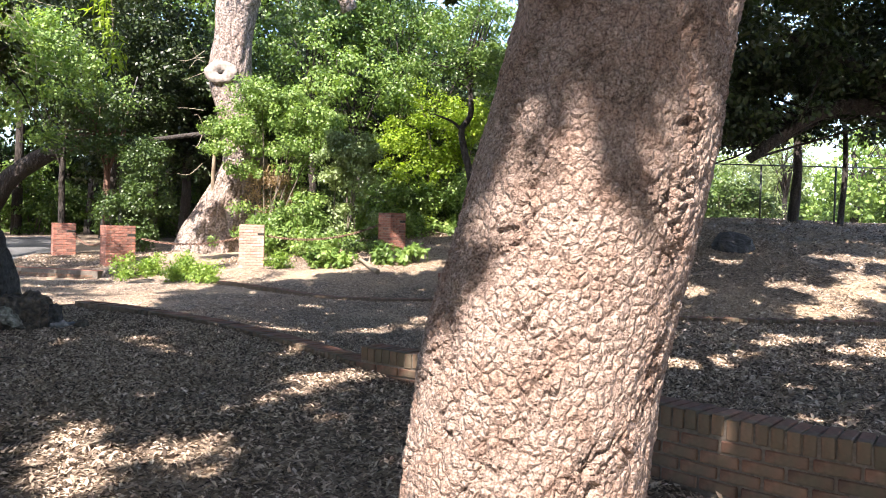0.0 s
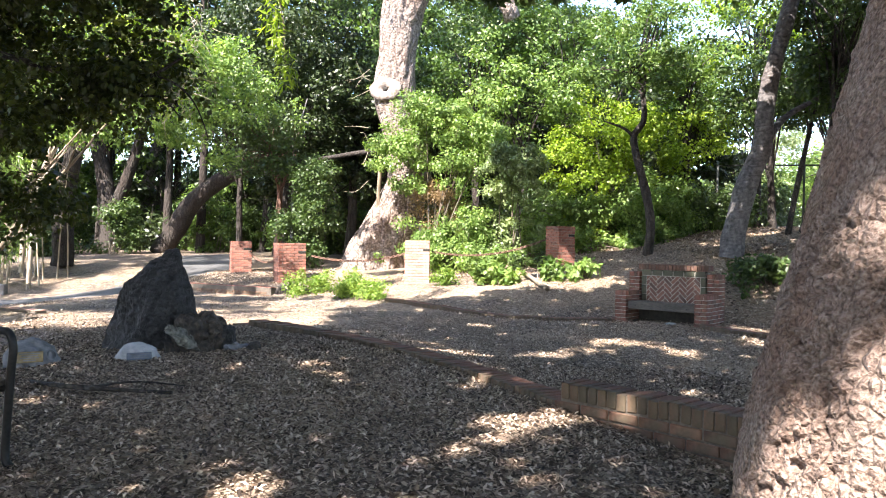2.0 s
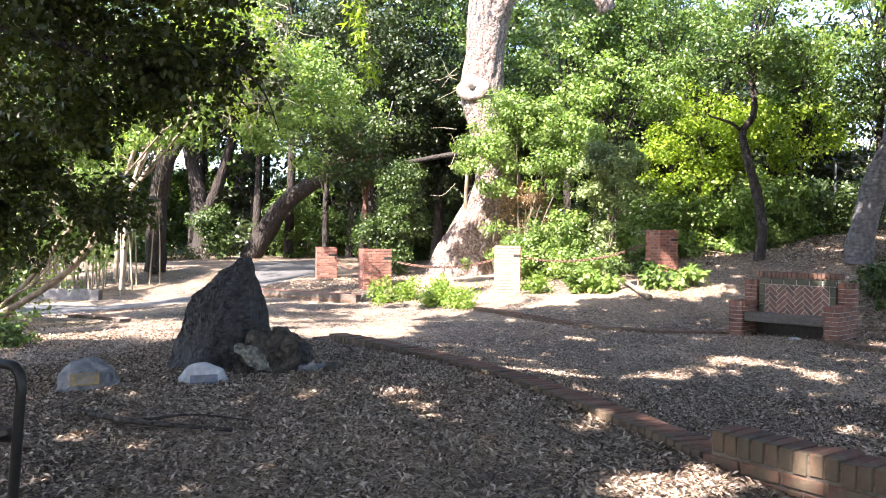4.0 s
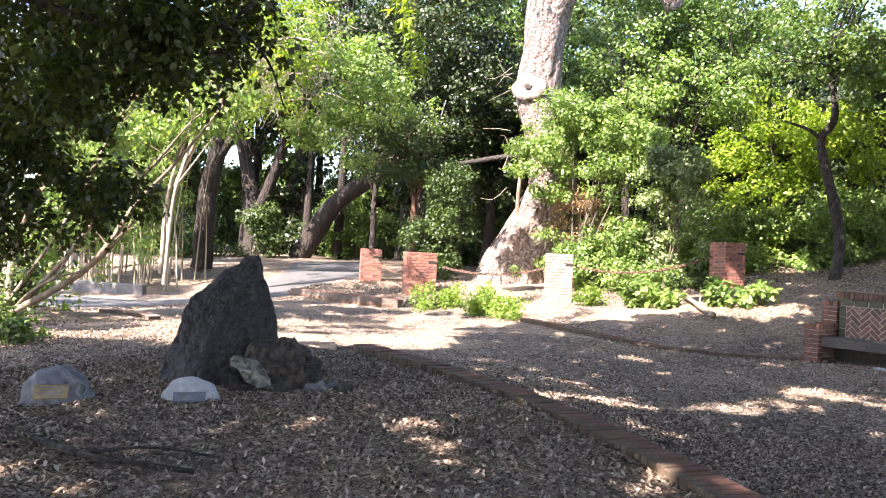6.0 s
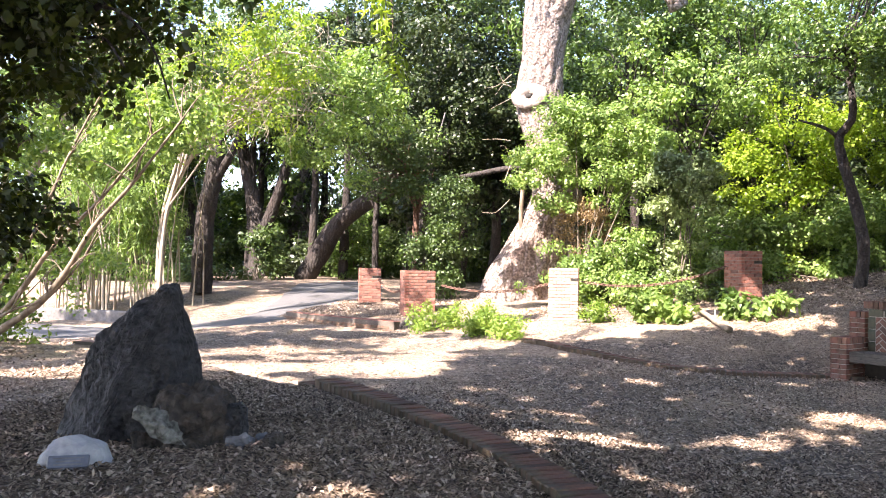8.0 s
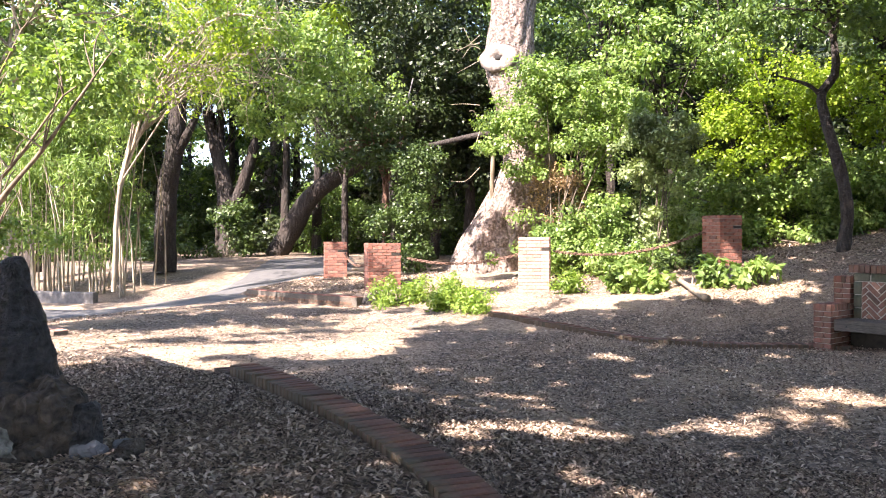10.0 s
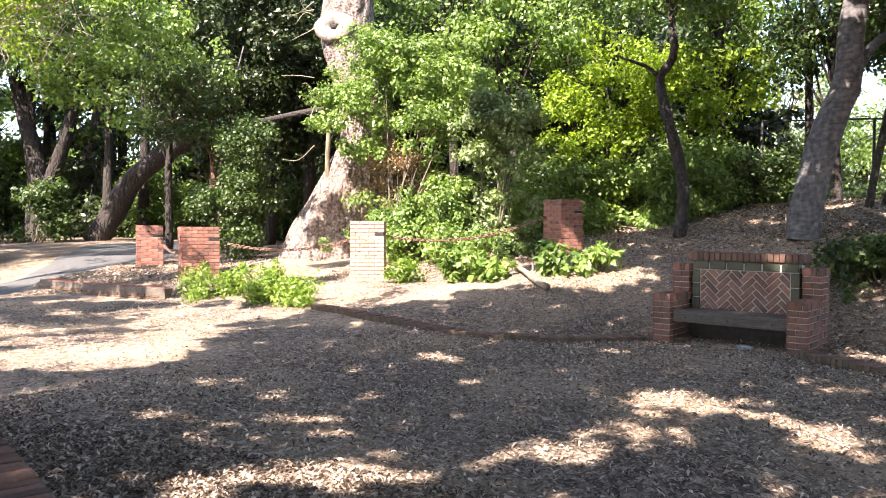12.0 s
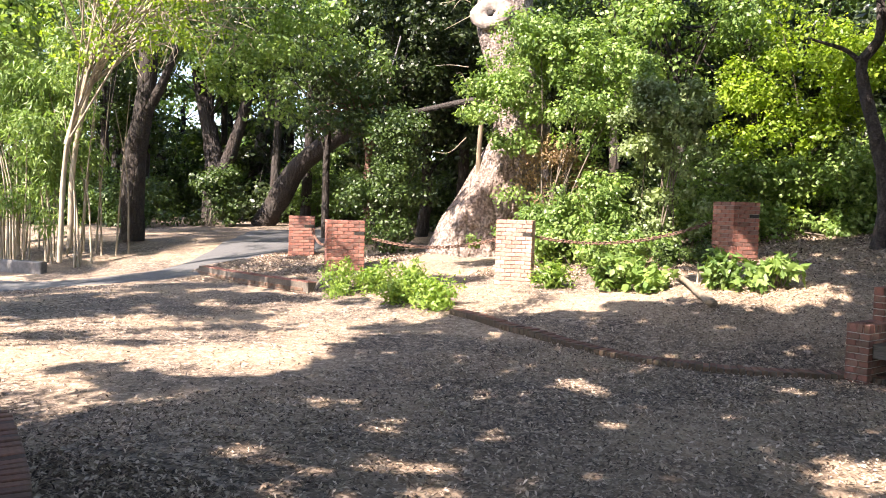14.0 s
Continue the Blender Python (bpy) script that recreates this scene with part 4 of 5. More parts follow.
    tagged(limbs("twig_tangle", tw, M_PALE_STEM, ob), kind="stuff")
    crown(ob, "crown", [((-8.5, 25, 11.5), (4, 3, 2.2), 110), ((-4.5, 25, 11.5), (3.2, 2.5, 1.6), 80)], M_LEAF_DARK, 60, 0.6, 0.16)
    return ob


great_oak()


def bush(name, label, blobs, mat, per=80, clump=0.3, size=0.09, stems=8, stem_mat=None, flat=0.8, category="shrub", droop=0.2, slim=0.64, lower=0.4):
    """A shrub: stems from the ground to the clumps, and leaves round them."""
    c0 = np.mean([b[0] for b in blobs], axis=0)
    base = np.array([c0[0], c0[1], gz(c0[0], c0[1])])
    ob = tagged(empty(name), label, category)
    c = np.vstack([blob(a, b, n) for a, b, n in blobs])
    k = rng.random(len(c)) < lower
    low = c[k].copy()
    low[:, 2] = np.minimum(low[:, 2], height(low[:, 0], low[:, 1]) + 0.1 + rng.random(len(low)) * np.maximum(low[:, 2] - height(low[:, 0], low[:, 1]), 0.1))
    c = np.vstack([c, low])
    g = height(c[:, 0], c[:, 1]) + 0.06
    c[:, 2] = np.maximum(c[:, 2], g)
    tw = []
    for i in range(stems):
        e = c[rng.integers(len(c))]
        b = base + rng.normal(size=3) * np.array([0.25, 0.2, 0]) * max(blobs[0][1][0], 0.3)
        b[2] = gz(b[0], b[1]) - 0.05
        tw.append(([b, (b + e) / 2 + np.array([0, 0, 0.15 * (e[2] - b[2])]), e], 0.012 + 0.012 * max(b_[1][2] for b_ in blobs), 0.004))
    tagged(limbs("stem_cluster", tw, stem_mat or M_TWIG, ob, 5, 7), kind="stuff")
    leaves("foliage", c, clump * rng.uniform(0.5, 1.5, len(c)), per, size, mat, ob, flat, droop, slim)
    return ob


def tree(label, trunk, r0, r1, mat, forks=(), blobs=(), leaf=None, per=60, clump=0.5, size=0.13, sides=12, rough=0.2, extra=None, n=18):
    ob = tagged(empty("tree"), label, "tree")
    limb("trunk", trunk, r0, r1, mat, ob, n, sides, rough, 2.5)
    for knots, a, b in forks:
        limb("limb", knots, a, b, mat, ob, 12, 8, rough, 3)
    if blobs:
        c = np.vstack([blob(a, b, n_) for a, b, n_ in blobs])
        t = np.array(trunk[-1])
        tw = []
        for i in range(min(22, len(c))):
            e = c[rng.integers(len(c))]
            tw.append(([t + (np.array(trunk[-2]) - t) * rng.random(), (t + e) / 2 + rng.normal(size=3) * 0.2, e], 0.03 + 0.02 * r0, 0.006))
        tagged(limbs("twig_tangle", tw, mat, ob), kind="stuff")
        leaves("crown", c, clump * rng.uniform(0.5, 1.5, len(c)), per, size, leaf, ob)
    return ob


# bank, behind the bench
tree("leaning grey tree trunk on the shaded bank", [(2.95, 20.0, 1.2), (3.02, 20.0, 1.9), (3.3, 20.0, 3.1), (3.62, 20.0, 4.0), (3.7, 20, 5.2), (4.1, 20, 7.0), (4.6, 20.2, 9)], 0.30, 0.17, M_GREY_BARK,
     [([(3.55, 20, 3.7), (4.1, 20.3, 4.6), (5.0, 20.8, 5.2)], 0.12, 0.05)], [((4.6, 20.5, 8.5), (2.5, 2, 1.5), 60), ((5.6, 21, 6.0), (1.3, 1.2, 0.9), 40)], M_LEAF_DARK)
tree("slim crooked tree with a thin dark trunk", [(1.03, 22, 1.1), (1.12, 22, 2.0), (0.98, 22, 2.9), (0.72, 22, 3.9), (0.62, 22, 4.5), (0.88, 22, 4.9), (0.85, 22, 5.6), (0.7, 22, 6.6)], 0.14, 0.06, M_DARK_BARK,
     [([(0.64, 22, 4.45), (0.35, 21.9, 4.7), (-0.2, 21.8, 4.9)], 0.06, 0.02)], [((0.5, 21.8, 6.6), (1.9, 1.3, 1.2), 90), ((1.4, 22.2, 7.6), (1.6, 1.2, 1.0), 50)], M_LEAF_MID, 70, 0.4, 0.1)
for x, y, t, lean in ((4.75, 22.5, 0.09, 0.5), (5.15, 22.8, 0.08, 0.75), (5.0, 20.6, 0.11, 0.35)):
    tree("slender dark tree on the bank before the fence", [(x, y, gz(x, y) - 0.1), (x + lean * 0.4, y, 3.0), (x + lean, y, 4.6), (x + lean * 1.6, y, 6.5)], t, t * 0.5, M_DARK_BARK, (),
         [((x + lean * 1.5, y, 6.4), (1.2, 1.0, 1.0), 36)], M_LEAF_DARK)
for x, y, t in ((11.6, 24.5, 0.17), (12.9, 24, 0.1), (12.0, 19.5, 0.15), (8.7, 26, 0.3)):
    tree("dark tree on the crest of the bank", [(x, y, gz(x, y) - 0.1), (x + 0.1, y, 4.0), (x, y, 6), (x + 0.3, y, 8)], t, t * 0.5, M_DARK_BARK, (),
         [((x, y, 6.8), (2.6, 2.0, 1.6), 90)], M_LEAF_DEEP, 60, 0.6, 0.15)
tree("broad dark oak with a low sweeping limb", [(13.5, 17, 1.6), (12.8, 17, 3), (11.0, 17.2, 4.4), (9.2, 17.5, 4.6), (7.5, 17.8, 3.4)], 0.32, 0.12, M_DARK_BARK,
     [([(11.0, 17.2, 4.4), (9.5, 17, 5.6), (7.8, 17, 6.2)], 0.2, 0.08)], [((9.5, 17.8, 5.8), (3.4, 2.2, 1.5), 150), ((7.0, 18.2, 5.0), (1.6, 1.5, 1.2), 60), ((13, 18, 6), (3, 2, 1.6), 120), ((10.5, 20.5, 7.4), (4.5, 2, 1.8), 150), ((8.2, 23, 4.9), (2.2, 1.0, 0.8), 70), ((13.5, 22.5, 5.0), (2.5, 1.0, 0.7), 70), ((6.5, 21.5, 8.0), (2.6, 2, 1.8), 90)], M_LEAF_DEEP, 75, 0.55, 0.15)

# left of the court, far trees over the lane
tree("tall dark trunk beside the lane", [(-20.7, 26, 0.3), (-20.6, 26, 3), (-20.1, 26, 5.5), (-20.0, 26, 9)], 0.42, 0.25, M_DARK_BARK, [([(-20.3, 26, 4.3), (-19.4, 26, 5.6), (-18.6, 26, 7.2)], 0.2, 0.08)],
     [((-19.5, 26, 8.5), (3.2, 2.4, 2.2), 130)], M_LEAF_DARK)
tree("dark forked oak beyond the lane", [(-27.2, 38, 0.5), (-27.3, 38, 3.0), (-27.9, 38, 5.5), (-28.7, 38, 8.5)], 0.6, 0.3, M_DARK_BARK, [([(-27.2, 38, 2.6), (-26.2, 38, 4.8), (-25.3, 38, 7.4), (-25, 38, 9)], 0.4, 0.18)],
     [((-27, 38, 10), (5, 3, 2), 100), ((-24.5, 36, 9.6), (3.4, 1.8, 1.8), 90)], M_LEAF_MID, 60, 0.8, 0.2)
tree("pale leaning trunk in the woods", [(-27.2, 40.5, 0.6), (-26.9, 40.5, 3), (-26.2, 40.5, 6), (-25.5, 40.5, 8.5)], 0.42, 0.28, M_GREY_BARK, (), [((-25.5, 40.5, 10), (3.5, 2.5, 1.8), 60)], M_LEAF_MID, 60, 0.8, 0.2)
# The second crown blob is added sunward to shade the leaning trunk.
tree("great dark oak trunk leaning over the lane", [(-22.9, 36, 0.6), (-22.2, 36, 1.6), (-20.9, 36, 3.4), (-18.7, 35.6, 4.7), (-16.3, 35, 5.6), (-13.5, 34, 6.4)], 0.56, 0.3, M_DARK_BARK,
     [([(-18.7, 35.6, 4.7), (-17.4, 35.2, 6), (-15, 34.5, 7.5)], 0.25, 0.1)], [((-15.0, 33, 8.2), (4.5, 2.6, 2.0), 170), ((-21.0, 30.0, 9.4), (3.6, 2.2, 1.5), 130)], M_LEAF_DARK, 60, 0.7, 0.18)
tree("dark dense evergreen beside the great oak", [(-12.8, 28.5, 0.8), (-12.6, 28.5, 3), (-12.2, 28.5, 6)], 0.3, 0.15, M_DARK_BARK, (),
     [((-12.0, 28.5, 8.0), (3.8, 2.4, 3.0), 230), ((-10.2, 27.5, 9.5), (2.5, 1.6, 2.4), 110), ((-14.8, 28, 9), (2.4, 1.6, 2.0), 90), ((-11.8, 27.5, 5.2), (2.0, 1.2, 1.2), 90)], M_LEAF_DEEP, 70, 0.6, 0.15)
tree("reddish slender trunk behind the pillars", [(-12.1, 26.9, 0.6), (-12.1, 26.9, 3), (-12.05, 26.9, 4.8)], 0.13, 0.10, M_RED_BARK, (), [((-12.0, 25.2, 4.8), (1.5, 0.9, 1.2), 70)], M_LEAF_DARK)
tree("dark trunk at the edge of the woods", [(-14.28, 28, 0.6), (-14.3, 28, 3.2), (-14.2, 28, 4.6)], 0.13, 0.09, M_DARK_BARK, (), [((-14.3, 27, 7.0), (1.6, 1.0, 1.1), 70)], M_LEAF_DARK)
tree("thin bare pole-like dead stem", [(-11.35, 26.3, 0.6), (-11.33, 26.3, 3), (-11.25, 26.3, 4.9), (-10.8, 26.3, 6.6)], 0.055, 0.02, M_GREY_BARK)
# canopy between the lane and the court: yellowish, dry
tree("yellowing oak hanging over the lane", [(-19.5, 22.5, 0.2), (-19.2, 22.4, 3), (-18, 22.2, 5.5), (-16, 22, 7)], 0.09, 0.05, M_PALE_STEM,
     [([(-18, 22.2, 5.5), (-15.5, 21.5, 6.6), (-13, 21, 6.4)], 0.12, 0.03)], [((-15.5, 22, 7.4), (3.6, 2.0, 1.7), 130), ((-11.9, 22.3, 5.9), (1.5, 1.1, 1.9), 110), ((-13.4, 22.3, 4.9), (1.2, 0.8, 0.8), 40), ((-19.5, 22, 7.8), (2.6, 2, 1.8), 80)], M_LEAF_LIME, 46, 0.36, 0.12)
tree("sunlit yellow-leaved branches above the lane", [(-17.5, 20.5, 0.0), (-17, 20.3, 3), (-15.6, 20, 5.5)], 0.07, 0.04, M_PALE_STEM, (), [((-14.2, 19.7, 6.6), (3.2, 1.5, 2.0), 190)], M_LEAF_YELLOW, 30, 0.4, 0.11)

tree("sparse yellowing tree leaning over the verge", [(-14.6, 13.2, 0.0), (-14.2, 13.4, 2.6), (-13.2, 13.8, 4.6), (-12.2, 14, 6.0)], 0.10, 0.04, M_PALE_STEM, [([(-13.6, 13.6, 3.8), (-12.6, 14, 4.6), (-11.4, 14.2, 5.0)], 0.05, 0.015)],
     [((-12.4, 14.2, 6.2), (2.6, 1.3, 1.2), 120), ((-14.6, 14, 5.6), (1.8, 1.2, 1.6), 80)], M_LEAF_MID, 40, 0.32, 0.09)
sp2 = tagged(empty("dead_branches"), "tangle of bare pale twigs hanging above the lane", "branches")
tw = []
for i in range(150):
    p = np.array([random.uniform(-16.5, -11.6), random.uniform(19.4, 21.4), random.uniform(5.2, 8.6)])
    e = p + np.array([random.uniform(-0.9, 0.9), random.uniform(-0.3, 0.3), random.uniform(-1.3, 0.1)])
    tw.append(([p, (p + e) / 2 + rng.normal(size=3) * 0.15, e], 0.014, 0.004))
tagged(limbs("twig_tangle", tw, M_PALE_STEM, sp2, 4, 5), kind="stuff")
limb("branch", [(-17.0, 20.3, 3.0), (-15.6, 20.2, 6.0), (-13.5, 20.2, 7.2), (-11.8, 20.3, 7.0)], 0.08, 0.02, M_PALE_STEM, sp2)

# Oak added out of view; its crown throws shade on lane and retaining wall.
tree("unseen oak added to shade the lane and its wall", [(-19.0, 8.0, 0.0), (-18.8, 8.2, 3), (-18, 8.6, 6), (-16.5, 9, 8)], 0.3, 0.1, M_DARK_BARK, (),
     [((-15.5, 9.6, 8.4), (4.6, 3.2, 0.9), 95), ((-20.5, 11.5, 8.6), (3.5, 3.5, 0.9), 60), ((-23.6, 13.5, 8.6), (2.6, 1.6, 0.8), 70)], M_LEAF_DARK, 50, 0.5, 0.22)

# the bank of shrubs behind the chain
bush("shrub", "large sunlit bright green shrub smothering the oak's base", [((-5.85, 22.4, 4.5), (0.95, 0.7, 1.15), 110), ((-4.4, 22.6, 4.2), (1.2, 0.8, 1.1), 100), ((-5.2, 22.4, 5.3), (1.2, 0.7, 0.55), 60)], M_LEAF_LIME, 80, 0.28, 0.09, lower=0.12)
bush("shrub", "dry brown ivy stems and dead leaves below the shrub", [((-5.2, 22.8, 2.7), (0.75, 0.45, 0.7), 80), ((-5.1, 22.7, 1.6), (0.5, 0.35, 0.7), 40)], M_LEAF_DRY, 50, 0.22, 0.06, 24)
bush("shrub", "rounded grey-green shrub in sun", [((-2.73, 22.0, 3.5), (0.85, 0.6, 0.72), 110)], M_LEAF_GREY, 90, 0.2, 0.085, lower=0.4)
bush("shrub", "low sunlit green shrub behind the pillar", [((-4.75, 21.7, 1.55), (0.75, 0.5, 0.5), 60), ((-3.9, 21.8, 1.75), (0.8, 0.6, 0.5), 48), ((-3.4, 20.9, 1.2), (0.7, 0.5, 0.25), 34)], M_LEAF_LIME, 70, 0.24, 0.09)
bush("shrub", "dark green shrub at the foot of the great oak", [((-9.75, 23.8, 2.6), (0.85, 0.7, 1.25), 110), ((-9.5, 23.4, 1.6), (0.6, 0.5, 0.6), 40)], M_LEAF_DARK, 80, 0.28, 0.09)
bush("shrub", "yellow-green sunlit shrub on the bank", [((-1.2, 24.6, 3.9), (1.5, 0.7, 1.2), 80), ((1.5, 24.9, 4.4), (1.6, 0.8, 1.3), 80), ((0.2, 24.9, 5.4), (2.1, 0.8, 1.0), 70)], M_LEAF_YELLOW, 52, 0.3, 0.11, lower=0.15)
bush("hedge", "green thicket under the yellow-green shrub", [((-1.6, 24.0, 2.1), (1.3, 0.5, 0.8), 90), ((0.4, 24.2, 2.3), (1.4, 0.5, 0.9), 100), ((2.2, 24.4, 2.7), (1.2, 0.5, 0.9), 80)], M_LEAF_LIME, 70, 0.3, 0.10)
bush("hedge", "dark green hedge along the top of the bank", [((-2.2, 25.2, 2.3), (2.2, 0.7, 0.9), 120), ((0.8, 25.3, 2.4), (2.2, 0.7, 0.9), 120), ((3.0, 25.2, 2.7), (1.0, 0.6, 0.8), 60)], M_LEAF_DARK, 80, 0.4, 0.11)
for x, y, z, s, m, c in ((-4.8, 26, 8.0, 3.0, M_LEAF_MID, 170), (-1.5, 26.5, 7.6, 2.6, M_LEAF_MID, 150), (-3.0, 25.2, 6.2, 2.2, M_LEAF_LIME, 110), (2.4, 27.5, 6.5, 2.2, M_LEAF_YELLOW, 90), (4.6, 27, 8.5, 2.4, M_LEAF_YELLOW, 90), (-7.5, 29, 7.0, 3.2, M_LEAF_DARK, 150), (6.8, 26.5, 6.8, 2.2, M_LEAF_MID, 80), (4.6, 24.6, 6.2, 1.8, M_LEAF_DARK, 90), (6.6, 24.2, 5.8, 1.6, M_LEAF_DARK, 80), (2.2, 25.4, 6.6, 1.7, M_LEAF_MID, 80), (5.2, 33, 5.5, 3.0, M_LEAF_GREY, 90), (10, 34, 5.2, 3.2, M_LEAF_LIME, 90), (15, 33, 5.2, 3.2, M_LEAF_GREY, 80)):
    tree("leafy evergreen tree rising behind the shrubs", [(x + 0.3, y + 0.4, 0.8), (x + 0.2, y + 0.4, z * 0.5), (x, y, z)], 0.18, 0.05, M_DARK_BARK, (), [((x, y, z), (s, s * 0.55, s * 0.75), c)], m, 70, 0.45, 0.12)

# woods all round, far off
for i in range(46):
    a = radians(-75 + 125 * i / 45 + random.uniform(-1.5, 1.5))
    d = random.uniform(44, 62)
    x, y = d * math.sin(a), d * math.cos(a)
    hgt = random.uniform(9, 16) if x < 6 else random.uniform(6, 9)
    z0 = gz(max(min(x, 60), -60), min(y, 70))
    tree("distant tree in the surrounding woods", [(x, y, z0 - 0.2), (x + 0.3, y, z0 + hgt * 0.4), (x, y, z0 + hgt * 0.7)], 0.3, 0.12, M_DARK_BARK, (),
         [((x, y, z0 + hgt * 0.62), (3.4, 2.6, hgt * 0.36), 60), ((x, y, z0 + 1.3), (3.4, 2, 1.4), 34)], random.choice([M_LEAF_DARK, M_LEAF_MID, M_LEAF_MID, M_LEAF_LIME]) if x < 6 else random.choice([M_LEAF_LIME, M_LEAF_GREY]), 42, 0.95, 0.30, 6, n=6)
for i in range(16):
    x, y = -36 + 30 * i / 15 + random.uniform(-1, 1), random.uniform(41, 47)
    bush("shrub", "green undergrowth at the foot of the woods", [((x, y, 1.9), (2.0, 1.0, 1.3), 46)], random.choice([M_LEAF_DARK, M_LEAF_MID, M_LEAF_LIME]), 50, 0.5, 0.18)
for i in range(26):
    x, y = -34 + 46 * i / 25 + random.uniform(-0.8, 0.8), random.uniform(30.5, 35)
    if -24 < x < -14:
        y += 6
    h = random.uniform(1.2, 2.4) if x < 3 else 1.0
    bush("shrub", "green undergrowth between the trees", [((x, y, gz(x, y) + h * 0.8), (1.7, 0.9, h), 60)], random.choice([M_LEAF_DARK, M_LEAF_MID, M_LEAF_DARK]), 55, 0.45, 0.16)
for x, y, z, s in ((-18, 38, 8, 4), (-11, 36, 9, 4.5), (-31, 34, 8, 4), (-30, 27, 8, 3.5), (-5, 34, 10, 4), (-25, 24, 8.5, 2.8), (0.5, 33, 9, 3.6)):
    tree("dense evergreen in the woods", [(x, y, 0.3), (x + 0.2, y, z * 0.5), (x, y, z)], 0.3, 0.1, M_DARK_BARK, (), [((x, y, z), (s, s * 0.6, s * 0.7), 150)], random.choice([M_LEAF_DARK, M_LEAF_MID]), 55, 0.6, 0.19)
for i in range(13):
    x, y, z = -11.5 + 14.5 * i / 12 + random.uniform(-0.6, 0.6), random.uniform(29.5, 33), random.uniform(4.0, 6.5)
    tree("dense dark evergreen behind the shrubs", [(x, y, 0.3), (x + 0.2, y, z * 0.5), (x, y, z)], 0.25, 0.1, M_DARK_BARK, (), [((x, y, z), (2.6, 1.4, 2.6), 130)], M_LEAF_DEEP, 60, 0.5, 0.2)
for i in range(14):
    x, y = -52 + 38 * i / 13 + random.uniform(-1, 1), random.uniform(40, 52)
    tree("dark tree low in the woods", [(x, y, 0.3), (x + 0.2, y, 3), (x, y, 5)], 0.3, 0.12, M_DARK_BARK, (), [((x, y, 3.6), (3.6, 1.8, 3.6), 110)], random.choice([M_LEAF_DARK, M_LEAF_DEEP, M_LEAF_MID]), 50, 0.75, 0.28, 6, n=6)
for i in range(20):
    x, y = -70 + 78 * i / 19 + random.uniform(-1.5, 1.5), random.uniform(58, 70)
    tree("hazy tree closing the view through the woods", [(x, y, 0.3), (x + 0.2, y, 3), (x, y, 6)], 0.35, 0.15, M_DARK_BARK, (), [((x, y, 4.2), (4.6, 1.8, 4.2), 110)], random.choice([M_LEAF_GREY, M_LEAF_MID, M_LEAF_LIME]), 46, 0.9, 0.36, 6, n=6)
for i in range(9):
    x, y = 3 + 36 * i / 8 + random.uniform(-1, 1), random.uniform(47, 55)
    tree("pale sunlit tree beyond the fence", [(x, y, -2.4), (x + 0.2, y, 1), (x, y, 3)], 0.3, 0.12, M_DARK_BARK, (), [((x, y, 2.2), (3.6, 1.6, 4.4), 110)], random.choice([M_LEAF_GREY, M_LEAF_LIME, M_LEAF_GREY]), 46, 0.8, 0.32, 6, n=6)
for i in range(15):
    x, y = -46 + 43 * i / 14 + random.uniform(-1, 1), random.uniform(37, 43)
    z = random.uniform(11.5, 14.5)
    tree("tall dark evergreen rising over the woods", [(x, y, 0.3), (x + 0.2, y, z * 0.5), (x, y, z)], 0.26, 0.1, M_DARK_BARK, (), [((x, y, z), (4.2, 2.0, 3.6), 120), ((x + 1.5, y, z - 3.5), (3.0, 1.6, 2.0), 50)], random.choice([M_LEAF_DARK, M_LEAF_DEEP, M_LEAF_MID]), 50, 0.7, 0.24, 8, n=8)
# Unseen trees, added behind the path to close off the open sky.
for i in range(14):
    a = radians(120 + 120 * i / 13)
    x, y = 22 * math.sin(a), 22 * math.cos(a)
    tree("unseen tree added to close the surroundings behind the path", [(x, y, 0), (x, y, 4), (x, y, 7)], 0.3, 0.12, M_DARK_BARK, (), [((x, y, 5.5), (3.6, 3.0, 3.2), 60)], M_LEAF_DARK, 40, 0.9, 0.28, 6, n=6)

